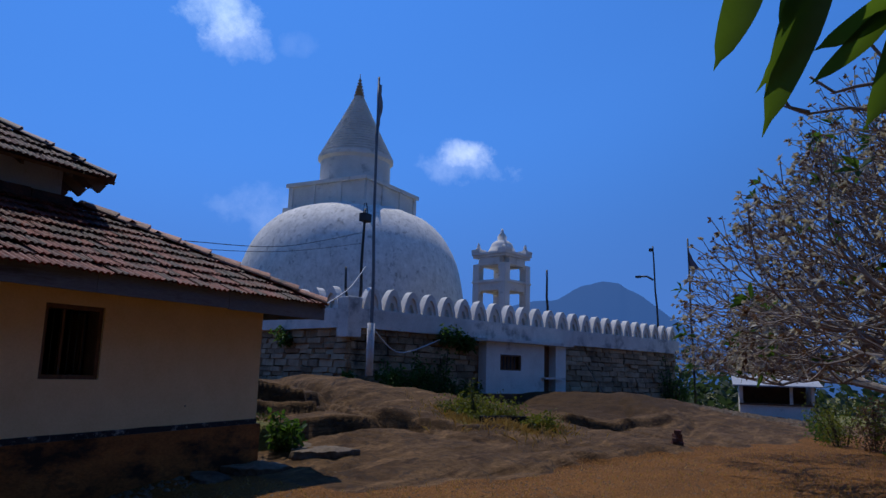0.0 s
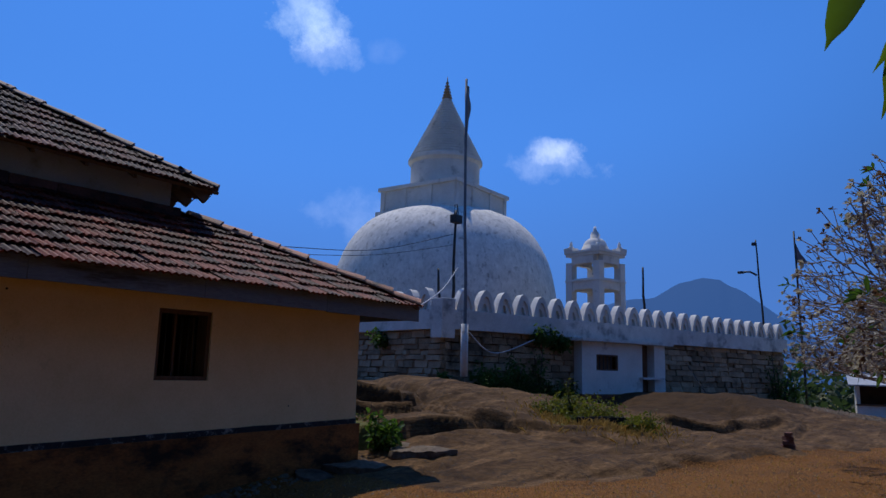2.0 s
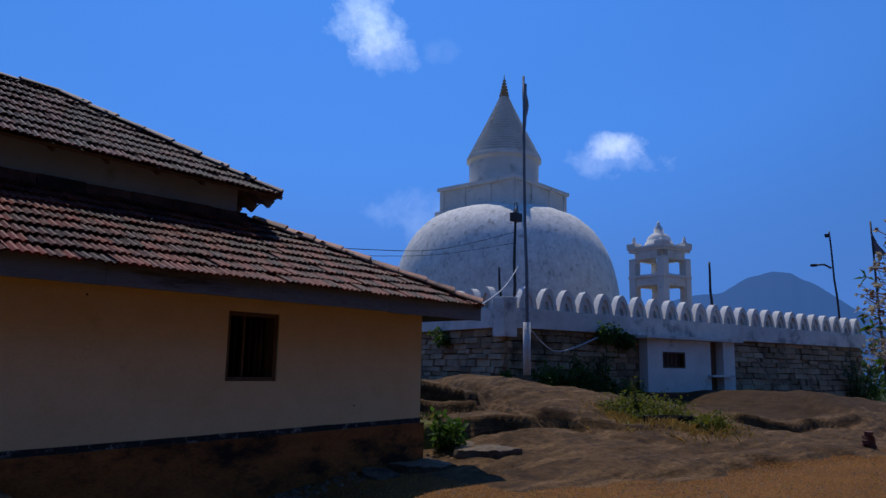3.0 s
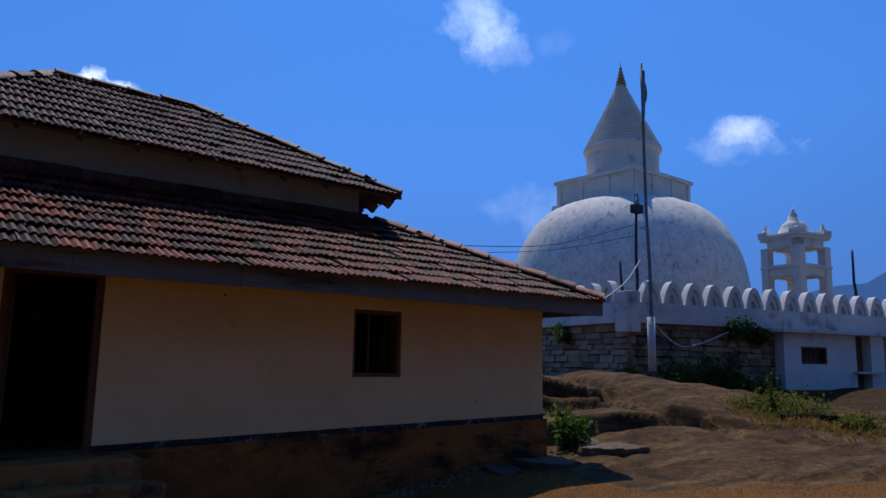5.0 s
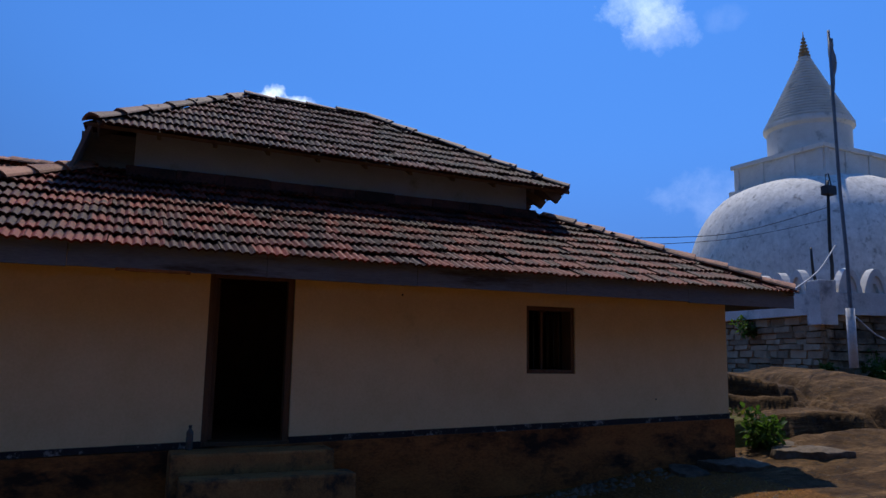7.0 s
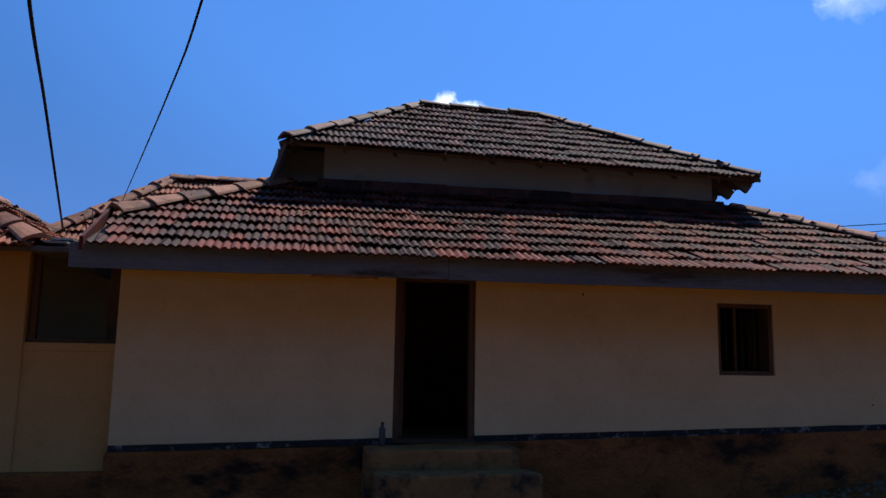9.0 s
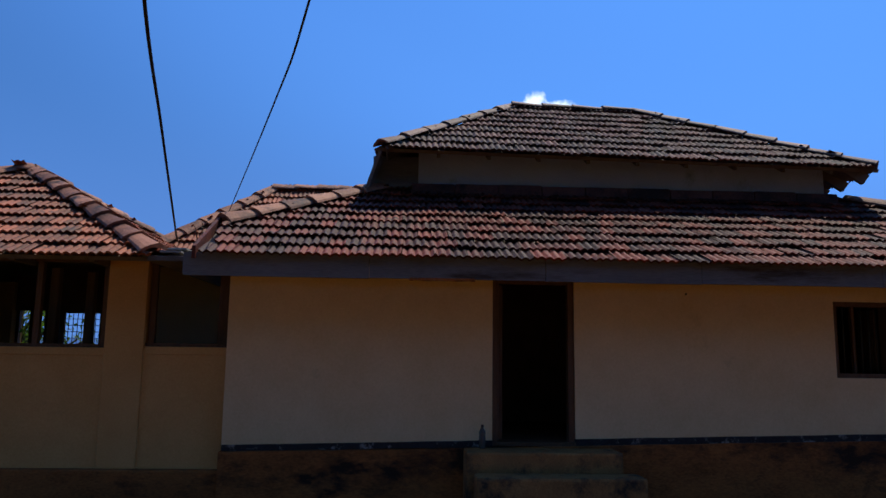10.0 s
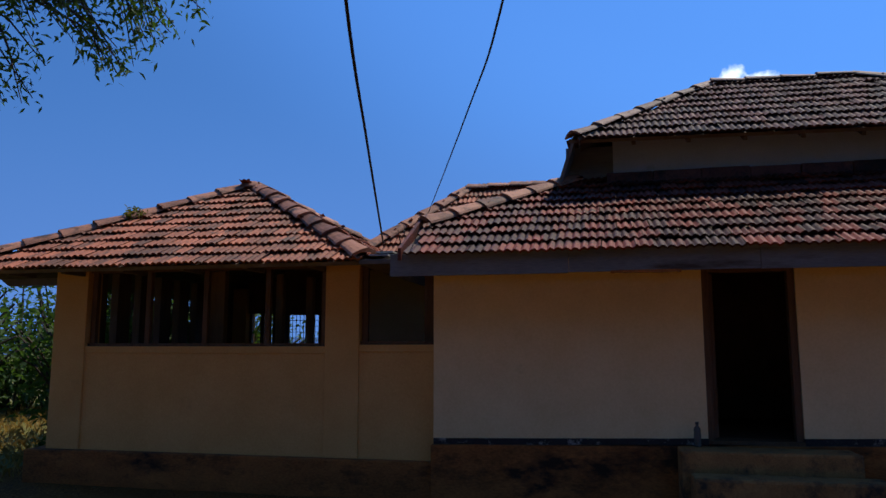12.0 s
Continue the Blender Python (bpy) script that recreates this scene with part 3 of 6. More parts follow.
def tiled_slope(roof, outline, mat, singles, rng, west_end=None):
    """Tiles over a slope whose outline is eave left, eave right, top right, top left; west_end: where a verge cuts it off."""
    a, b, c, d = (Vector(v) for v in outline)
    m = slope_frame(a, b, d if (d - a).length > 0.2 else c)
    inv = m.inverted()
    _, lb, lc, ld = (inv @ v for v in (a, b, c, d))
    height = max(lc.y, ld.y)
    base = [Vector((-0.02, 0.1, -0.045)), Vector((lb.x + 0.02, 0.1, -0.045)), Vector((lc.x, lc.y, -0.045)), Vector((ld.x, ld.y, -0.045))]
    low = [v + Vector((0, 0, -0.05)) for v in base]
    bm = bmesh.new()
    vv = [bm.verts.new(m @ v) for v in base + low]
    for f in ((0, 1, 2, 3), (7, 6, 5, 4), (0, 4, 5, 1), (1, 5, 6, 2), (2, 6, 7, 3), (3, 7, 4, 0)):
        bm.faces.new([vv[i] for i in f])
    if west_end is not None:
        bmesh.ops.bisect_plane(bm, geom=bm.verts[:] + bm.edges[:] + bm.faces[:], plane_co=(west_end, 0, 0), plane_no=(-1, 0, 0), clear_outer=True)
    part("roof_deck", bm, M["rafter"], roof)
    me = tile_mesh(mat)
    rest = Heap()
    proto_v, proto_f = [v.co.copy() for v in me.vertices], [tuple(p.vertices) for p in me.polygons]
    rows = int(height / COURSE) + 1
    for r in range(rows):
        y = r * COURSE
        k = min(1.0, (y + COURSE * 0.4) / height)
        x0, x1 = ld.x * k, lb.x + (lc.x - lb.x) * k
        if k >= 1.0 and x1 - x0 < 0.1:
            continue
        lap = 0.5 * (r % 2)
        first, last = math.ceil((x0 + 0.03) / TILE_W - 0.5 - lap), math.floor((x1 - 0.03) / TILE_W - 0.5 - lap)
        for i in range(first, last + 1):
            x = (i + 0.5 + lap) * TILE_W
            sag = 0.012 * noise.noise(Vector((x * 0.7, y * 0.9, 7)))
            tm = m @ Matrix.LocRotScale((x + rng.uniform(-0.008, 0.008), y + rng.uniform(-0.012, 0.012), sag + rng.uniform(-0.006, 0.01)), Euler((rng.uniform(-0.03, 0.025), rng.uniform(-0.03, 0.03), rng.uniform(-0.025, 0.025))), (1, 1, 1))
            if west_end is not None and tm.translation.x < west_end + 0.06:
                continue
            if singles > 0:
                singles -= 1
                o = new("roof_tile", me)
                o.parent = roof
                o.matrix_basis = tm
            else:
                rest.put([tm @ v for v in proto_v], proto_f)
    if rest.v:
        tagged(rest.done("roof_tiles", mat, roof), kind="stuff")
    return singles

def ridge_line(roof, p, q, mat, rng, length=0.48, r=0.165):
    """Half-round ridge tiles lapping one another from p up to q."""
    p, q = Vector(p), Vector(q)
    n = max(2, round((q - p).length / length))
    x = (q - p).normalized()
    side = x.cross(Vector((0, 0, 1))).normalized()
    up = side.cross(x)
    me = None
    step = (q - p).length / n
    vs, fs = [], []
    for j, (along, rr) in enumerate(((-0.04, r * 1.34), (0.045, r * 1.26), (step + 0.05, r * 0.88))):
        for i in range(9):
            a = math.pi * i / 8
            vs.append((along, math.cos(a) * rr, (math.sin(a) * 0.55 + (1 - abs(math.cos(a))) * 0.45) * rr * 0.62))
    for i in range(9):
        a = math.pi * i / 8
        vs.append((-0.03, math.cos(a) * r * 0.9, math.sin(a) * r * 0.42))
    for j in range(2):
        fs += [(j * 9 + i, (j + 1) * 9 + i, (j + 1) * 9 + i + 1, j * 9 + i + 1) for i in range(8)]
    fs += [(27 + i, i, i + 1, 28 + i) for i in range(8)]
    me = bpy.data.meshes.new("ridge_tile")
    me.from_pydata(vs, [], fs)
    me.materials.append(mat)
    basis = Matrix((x, -side, up)).transposed().to_4x4()
    for i in range(n):
        o = new("ridge_tile", me)
        o.parent = roof
        o.matrix_basis = Matrix.Translation(p + x * step * i + up * (0.012 + rng.uniform(-0.008, 0.008))) @ basis @ pose(0, 0, 0, rng.uniform(-4, 4), rng.uniform(-1.5, 1.5), rng.uniform(-1.5, 1.5))

def hip_roof(house, name, mat, x0, x1, y0, y1, z0, ridge, singles, rng, ridge_mat, open_top=None, ridge_r=0.15, tilt=0.0, west_end=None):
    """A hipped roof over x0..x1, y0..y1 with its eave at z0; ridge: (xa, xb, y, z). open_top: (x, x, y, y, z) where an upper storey breaks through."""
    roof = part(name, bmesh.new(), None, house)
    if open_top:
        xa, xb, ya, yb, z1 = open_top
        tops = [(xa, ya, z1), (xb, ya, z1), (xb, yb, z1), (xa, yb, z1)]
    else:
        xa, xb, yr, z1 = ridge
        tops = [(xa, yr, z1), (xb, yr, z1), (xb, yr, z1), (xa, yr, z1)]
    eave = [(x0, y0, z0), (x1, y0, z0), (x1, y1, z0), (x0, y1, z0)]
    # the whole roof has settled towards its east end
    eave, tops = ([(x, y, z + tilt * (x1 - x)) for x, y, z in row] for row in (eave, tops))
    tiled_slope(roof, (eave[0], eave[1], tops[1], tops[0]), mat, singles, rng, west_end)
    tiled_slope(roof, (eave[1], eave[2], tops[2], tops[1]), mat, 0, rng)
    tiled_slope(roof, (eave[2], eave[3], tops[3], tops[2]), mat, 0, rng, west_end)
    tiled_slope(roof, (eave[3], eave[0], tops[0], tops[3]), mat, 0, rng, west_end)
    for k in range(4):
        e, t = Vector(eave[k]), Vector(tops[k])
        if west_end is not None and e.x < west_end:
            e = e.lerp(t, (west_end - e.x) / (t.x - e.x))
        ridge_line(roof, e + (t - e) * 0.03 + Vector((0, 0, 0.0)), t + Vector((0, 0, 0.0)), ridge_mat, rng, r=ridge_r)
    if not open_top and abs(tops[0][0] - tops[1][0]) > 0.2:
        ridge_line(roof, Vector(tops[0]), Vector(tops[1]), ridge_mat, rng, r=ridge_r)
    return roof

rng = random.Random(4)

# ---- the house ----
house = thing("house", (2.3, 6.5, 0), "old single-storey whitewashed house with raised clerestory and clay tile roofs", "house")
X0, X1, Y0, Y1 = -3.09, 7.78, 6.5, 14.2      # outer wall faces
def wall_foot(x):
    return 0.386 + (x - X0) * 0.023

def front_wall():
    """The front wall with its door and window openings, its foot rising gently."""
    top = 2.68
    spans = [(X0, 0.0, None), (0.0, 0.98, (2.36, top)), (0.98, 4.17, None), (4.17, 4.96, "win"), (4.96, X1, None)]
    for a, b, kind in spans:
        bm = bmesh.new()
        if kind is None:
            vs = add_box(bm, a, Y0, 0.3, b, Y0 + 0.28, top)
        elif kind == "win":
            vs = add_box(bm, a, Y0, 0.3, b, Y0 + 0.28, 1.22)
            over = bmesh.new()
            add_box(over, a, Y0, 2.14, b, Y0 + 0.28, top)
            part("wall", over, M["plaster"], house)
        else:
            vs = add_box(bm, a, Y0, kind[0], b, Y0 + 0.28, kind[1])
        for v in vs:
            if v.co.z < 0.5:
                v.co.z = wall_foot(v.co.x)
        part("wall", bm, M["plaster"], house, "shaded whitewashed plaster wall")
front_wall()
box("wall", (X1 - 0.28, Y0 + 0.28, 0.45), (X1, Y1, 2.68), M["plaster"], house)
box("wall", (X0, Y0 + 0.28, 0.35), (X0 + 0.28, Y1, 2.68), M["plaster"], house)
box("wall", (X0 + 0.28, Y1 - 0.28, 0.35), (X1 - 0.28, Y1, 2.68), M["plaster"], house)
# room behind the openings, its gloom painted in with the dark void colour
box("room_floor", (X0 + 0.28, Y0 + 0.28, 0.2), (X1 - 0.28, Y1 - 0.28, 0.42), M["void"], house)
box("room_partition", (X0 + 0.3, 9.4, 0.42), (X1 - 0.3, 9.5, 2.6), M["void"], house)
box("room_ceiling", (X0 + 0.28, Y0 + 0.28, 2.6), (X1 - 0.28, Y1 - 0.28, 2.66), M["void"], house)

def sloped_band(name, x0, x1, y0, y1, drop, height, mat, label, lift=0.0):
    bm = bmesh.new()
    n = 24
    for i in range(n):
        a, b = x0 + (x1 - x0) * i / n, x0 + (x1 - x0) * (i + 1) / n
        vs = add_box(bm, a, y0, 0, b, y1, 1)
        for v in vs:
            t = wall_foot(v.co.x) + lift + 0.01 * noise.noise(Vector((v.co.x * 2, 0, drop)))
            v.co.z = t if v.co.z > 0.5 else t - height
            v.co.y += 0.012 * noise.noise(Vector((v.co.x * 1.5, v.co.z, 2)))
    bmesh.ops.remove_doubles(bm, verts=bm.verts, dist=0.0005)
    return part(name, bm, mat, house, label)
sloped_band("skirting", X0, 0.0, Y0 - 0.012, Y0 + 0.1, 1, 0.07, M["strip"], "flaking black painted skirting band")
sloped_band("skirting", 0.98, X1, Y0 - 0.012, Y0 + 0.1, 2, 0.085, M["strip"], "flaking black painted skirting band")
sloped_band("plinth", X0 - 0.02, X1 + 0.04, Y0 - 0.06, Y1 + 0.04, 3, 0.85, M["plinth"], "damp-stained earthen plinth", lift=-0.075)

def opening_frame(name, x0, x1, z0, z1, parent, w=0.07, sill=True, deep=0.15):
    fr = part(name, bmesh.new(), None, parent)
    y0, y1 = Y0 + 0.03, Y0 + deep
    for a, b in (((x0, y0, z0), (x0 + w, y1, z1)), ((x1 - w, y0, z0), (x1, y1, z1)), ((x0 + w, y0, z1 - w), (x1 - w, y1, z1))):
        box("jamb", a, b, M["wood"], fr, bevel=0.006)
    if sill:
        box("window_sill", (x0 + w, y0, z0), (x1 - w, y1, z0 + w), M["wood"], fr, bevel=0.006)
    return fr
door = part("door", bmesh.new(), None, house, "open doorway with dark timber frame")
opening_frame("door_frame", 0.0, 0.98, 0.43, 2.36, door, 0.075, sill=False)
box("threshold", (0.0, Y0 - 0.02, 0.40), (0.98, Y0 + 0.28, 0.44), M["wood"], door)
bm = bmesh.new()
add_box(bm, 0.08, Y0 + 0.18, 0.45, 0.14, Y0 + 1.0, 2.28, 0.005)
for z in (0.6, 1.2, 1.8):
    add_box(bm, 0.14, Y0 + 0.28, z, 0.155, Y0 + 0.9, z + 0.4, 0.004)
part("door_leaf", bm, M["wood"], door, "dark timber door leaf standing open")
window = part("window", bmesh.new(), None, house, "small window with dark timber frame and upright bars")
opening_frame("window_frame", 4.17, 4.96, 1.22, 2.14, window, 0.055, deep=0.27)
for x in (4.3, 4.4, 4.63, 4.73, 4.83):
    tube("bar", [(x, Y0 + 0.2, 1.27), (x, Y0 + 0.2, 2.09)], 0.009, M["dark_iron"], window)
bm = bmesh.new()
add_box(bm, 4.5, Y0 + 0.17, 1.27, 4.535, Y0 + 0.23, 2.09, 0.004)
part("mullion", bm, M["wood"], window)
bm = bmesh.new()
add_box(bm, 4.84, Y0 + 0.26, 1.3, 4.88, Y0 + 0.6, 2.06, 0.004)
add_box(bm, 4.83, Y0 + 0.3, 1.36, 4.842, Y0 + 0.55, 1.7, 0.003)
part("shutter", bm, M["wood"], window, "timber shutter folded inwards")

# steps up to the door
steps = thing("doorstep", (0.6, 6.1, 0), "two worn cement steps before the doorway", "steps")
box("step", (-0.34, 6.02, -0.5), (1.4, 6.44, 0.385), M["cement"], steps, bevel=0.03)
box("step", (-0.26, 5.66, -0.5), (1.55, 6.015, 0.17), M["cement"], steps, bevel=0.03)
bm = bmesh.new()
lathe(bm, [(0.034, 0), (0.038, 0.01), (0.038, 0.13), (0.034, 0.15), (0.038, 0.165), (0.036, 0.19), (0.014, 0.225), (0.014, 0.24)], 14)
bottle = part("plastic_bottle", bm, M["glass_bottle"], None, smooth=True)
bottle.location = (-0.13, 6.36, 0.386)
tagged(bottle, "clear plastic water bottle standing on the doorstep", "bottle")
bm = bmesh.new()
lathe(bm, [(0.018, 0.236), (0.018, 0.262)], 12)
part("cap", bm, M["dark_iron"], bottle, "dark screw cap")

# eaves boards
def board_run(name, x0, x1, y, z, height, joints, parent, mat, seed):
    xs = [x0, *joints, x1]
    r = random.Random(seed)
    for a, b in zip(xs, xs[1:]):
        bm = bmesh.new()
        add_box(bm, a + 0.002, y, z + r.uniform(-0.012, 0.012), b - 0.002, y + 0.03, z + height, 0.004)
        part(name, bm, mat, parent, "grey painted eaves board")
board_run("fascia_board", -3.44, 8.48, 5.8, 2.25, 0.245, (-1.44, 0.5, 2.26, 4.35, 6.4), house, M["fascia"], 3)
bm = bmesh.new()
add_box(bm, 8.45, 5.83, 2.26, 8.48, 14.8, 2.475, 0.004)
part("fascia_board", bm, M["fascia"], house, "grey painted eaves board")
bm = bmesh.new()
add_box(bm, -3.44, 5.83, 2.26, -3.41, 14.8, 2.475, 0.004)
part("fascia_board", bm, M["fascia"], house, "grey painted eaves board")
bm = bmesh.new()
add_box(bm, -3.4, 5.84, 2.49, 8.44, 6.5, 2.51)
part("soffit", bm, M["rafter"], house)

low_roof = hip_roof(house, "lower_roof", M["tile"], -4.33, 8.52, 5.74, 14.9, 2.47, None, 300, rng, M["ridge"], open_top=(-1.42, 5.7, 8.47, 12.1, 3.84), west_end=-3.3)
UX0, UX1, UY0, UY1 = -0.88, 5.32, 8.45, 12.1
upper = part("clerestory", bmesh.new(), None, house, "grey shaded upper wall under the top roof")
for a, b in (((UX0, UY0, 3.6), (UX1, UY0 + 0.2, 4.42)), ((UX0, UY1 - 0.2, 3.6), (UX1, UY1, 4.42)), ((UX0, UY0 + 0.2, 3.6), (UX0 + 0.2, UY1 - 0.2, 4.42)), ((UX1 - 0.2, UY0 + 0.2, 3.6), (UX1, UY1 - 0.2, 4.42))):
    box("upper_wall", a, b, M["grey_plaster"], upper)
hip_roof(house, "upper_roof", M["tile_old"], -1.47, 5.84, 7.82, 12.7, 4.19, (0.8, 2.95, 10.15, 5.68), 260, rng, M["ridge_old"], ridge_r=0.115, tilt=0.015)
for i in range(9):
    x = UX0 + 0.25 + i * 0.72
    bm = bmesh.new()
    add_box(bm, x, 7.96, 4.15 + 0.015 * (5.84 - x), x + 0.05, UY0 + 0.02, 4.2 + 0.015 * (5.84 - x))
    for v in bm.verts:
        v.co.z += (v.co.y - 7.96) * 0.55 - 0.04
    part("rafter_end", bm, M["rafter"], house)

for i in range(9):
    bm = bmesh.new()
    add_box(bm, UX1 + 0.02, 8.0 + i * 0.5, 4.0, 5.76, 8.07 + i * 0.5, 4.13)
    for v in bm.verts:
        v.co.z += (5.76 - v.co.x) * 0.45
        if v.co.x > 5.7 and v.co.z < 4.05:
            v.co.x -= 0.1
    part("rafter_end", bm, M["rafter"], house)
raw("gable_boarding", [(-1.46, 7.9, 4.26), (-1.46, 12.5, 4.26), (-1.74, 12.4, 3.5), (-1.74, 8.15, 3.5), (-1.41, 7.9, 4.26), (-1.41, 12.5, 4.26), (-1.69, 12.4, 3.5), (-1.69, 8.15, 3.5)], [(0, 1, 2, 3), (7, 6, 5, 4), (0, 4, 5, 1), (1, 5, 6, 2), (2, 6, 7, 3), (3, 7, 4, 0)], M["fascia"], house, "dark grey weathered boarding under the upper eave")
box("gable_boarding", (-1.55, 8.46, 3.5), (UX0, 8.5, 4.34), M["fascia"], house)
# fillet where the lower roof meets the upper wall; its dark colour paints the eave's shadow
for i in range(10):
    a, b = UX0 - 0.1 + i * 0.64, UX0 - 0.1 + (i + 1) * 0.64
    box("flashing", (a, 8.26, 3.74), (b - 0.003, 8.448, 3.9 + 0.006 * (i % 3)), M["tile_old"], house, bevel=0.02)
# verge board and the wall under the cut-off western slope
raw("verge_board", [(-3.34, 5.76, 2.42), (-3.3, 5.76, 2.42), (-3.3, 6.8, 2.93), (-3.34, 6.8, 2.93), (-3.34, 5.76, 2.56), (-3.3, 5.76, 2.56), (-3.3, 6.8, 3.08), (-3.34, 6.8, 3.08)], [(3, 2, 1, 0), (4, 5, 6, 7), (0, 1, 5, 4), (1, 2, 6, 5), (2, 3, 7, 6), (3, 0, 4, 7)], M["tile"], house)
box("verge_wall", (-3.29, 6.6, 2.4), (X0, 14.0, 2.9), M["rafter"], house)
# rotted lower edge of the eaves board over the wall
bm = bmesh.new()
for i in range(16):
    x = -1.0 + i * 0.045
    add_box(bm, x, 5.796, 2.232 + 0.014 * noise.noise(Vector((x * 9, 0, 0))), x + 0.043, 5.826, 2.262)
part("rotted_edge", bm, M["plinth"], house, "rotted brown lower edge of the eaves board")
# nails and a peeling patch on the plaster
for name, x, z, r in (("nail", 2.345, 2.195, 0.014), ("nail", 6.36, 0.86, 0.012)):
    bm = bmesh.new()
    bmesh.ops.create_uvsphere(bm, u_segments=8, v_segments=6, radius=r, matrix=Matrix.Translation((x, Y0 - 0.008, z)))
    part(name, bm, M["dark_iron"], house)
patch = Heap()
rp = random.Random(5)
for i in range(34):
    x, z = 2.36 + rp.gauss(0, 0.06), 1.66 + rp.gauss(0, 0.17)
    r = rp.uniform(0.006, 0.02)
    a0 = rp.uniform(0, 6.28)
    ring = [Vector((x + r * math.cos(a0 + k * 1.05), Y0 - 0.001, z + r * 1.3 * math.sin(a0 + k * 1.05))) for k in range(6)]
    patch.put(ring + [Vector((x, Y0 - 0.008, z))], [(k, (k + 1) % 6, 6) for k in range(6)])
tagged(patch.done("blistered_patch", M["plaster"], house, "blistered plaster patch"), kind="stuff")
settle(house)
settle(steps)

# rear wing, its roof showing over the hip
rear = thing("rear_wing", (-3.5, 12, 0), "rear wing of the house with brighter clay tile hip roof", "house")
box("wall", (-6.0, 10.6, -0.1), (-3.5, 15.4, 2.85), M["plaster"], rear)
hip_roof(rear, "roof", M["tile_new"], -5.5, 1.5, 9.9, 15.9, 2.9, (-3.68, -1.0, 12.4, 4.66), 0, rng, M["ridge"])

# ---- the open pavilion beside the house ----
pav = thing("pavilion", (-6, 6.6, 0), "open-sided cream pavilion with timber bars and a clay tile pyramid roof", "pavilion")
PY = 6.6
def pav_wall():
    box("parapet_wall", (-7.97, PY + 0.03, 0.1), (-4.52, PY + 0.25, 1.37), M["cream"], pav, "cream painted half-height wall")
    box("coping", (-7.97, PY + 0.015, 1.37), (-4.52, PY + 0.27, 1.46), M["cream"], pav, bevel=0.008)
    box("parapet_wall", (-4.07, PY + 0.03, 0.1), (-3.1, PY + 0.25, 1.39), M["cream"], pav)
    box("coping", (-4.07, PY + 0.015, 1.39), (-3.1, PY + 0.27, 1.48), M["cream"], pav, bevel=0.008)
    for a, b in ((-8.47, -7.97), (-4.52, -4.07)):
        box("pier", (a, PY, 0.1), (b, PY + 0.3, 2.6), M["cream"], pav, "cream painted square pier", bevel=0.012)
    box("parapet_wall", (-8.44, PY + 0.3, 0.1), (-8.2, 11.2, 1.5), M["cream"], pav)
    box("pier", (-8.47, 11.2, 0.1), (-7.97, 11.6, 2.6), M["cream"], pav, bevel=0.012)
    box("pier", (-4.52, 11.2, 0.1), (-4.07, 11.6, 2.6), M["cream"], pav, bevel=0.012)
    box("parapet_wall", (-7.97, 11.3, 0.1), (-4.52, 11.5, 1.4), M["cream"], pav)
    # added board and rear walls, coloured dark for the shade under the roof
    box("gloom_board", (-8.0, 11.3, 2.1), (-6.4, 11.34, 2.9), M["void"], pav)
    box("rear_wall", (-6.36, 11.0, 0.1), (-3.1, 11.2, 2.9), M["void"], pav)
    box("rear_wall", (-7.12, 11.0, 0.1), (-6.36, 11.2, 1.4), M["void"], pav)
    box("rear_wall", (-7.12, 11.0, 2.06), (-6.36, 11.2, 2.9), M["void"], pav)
    # timber colour on this wall paints the narrow opening's shade
    box("side_wall", (-3.3, PY + 0.3, 0.1), (-3.12, 11.0, 2.9), M["wood"], pav)
    box("floor_slab", (-8.44, PY + 0.25, 0.0), (-3.1, 11.5, 0.2), M["cement"], pav)
    box("plinth", (-8.72, PY - 0.1, -0.6), (-3.11, PY + 0.3, 0.1), M["plinth"], pav, "damp-stained plinth", bevel=0.02)
    box("beam", (-8.47, PY + 0.05, 2.46), (-3.12, PY + 0.2, 2.6), M["wood"], pav)
pav_wall()
for x in (-7.95, -7.12, -6.27, -5.38, -4.6, -4.05):
    box("bar", (x, PY + 0.08, 1.47), (x + 0.07, PY + 0.15, 2.47), M["wood"], pav, bevel=0.006)
box("rail", (-7.97, PY + 0.06, 1.46), (-4.52, PY + 0.17, 1.5), M["wood"], pav)
box("rail", (-4.07, PY + 0.06, 1.48), (-3.12, PY + 0.17, 1.52), M["wood"], pav)
for i in range(9):
    x = -8.0 + i * 0.26
    if x > -7.2:
        break
    box("bar", (x, 11.36, 1.4), (x + 0.08, 11.44, 2.6), M["wood"], pav)
for i in range(8):
    y = 7.1 + i * 0.55
    box("bar", (-8.38, y, 1.5), (-8.26, y + 0.3, 2.6), M["wood"], pav)
# pale wire-mesh panel in the rear side
mesh_panel = part("mesh_panel", bmesh.new(), None, pav, "pale wire mesh panel")
MX0, MX1, MZ0, MZ1 = -7.1, -6.34, 1.4, 2.06
for i in range(11):
    x = MX0 + (MX1 - MX0) * i / 10
    box("wire", (x - 0.005, 10.945, MZ0), (x + 0.005, 10.955, MZ1), M["dark_iron"], mesh_panel)
for i in range(7):
    z = MZ0 + (MZ1 - MZ0) * i / 6
    box("wire", (MX0, 10.935, z - 0.005), (MX1, 10.944, z + 0.005), M["dark_iron"], mesh_panel)
box("mullion", (MX1 - 0.16, 10.9, MZ0), (MX1 - 0.12, 10.94, MZ1), M["wood"], mesh_panel)
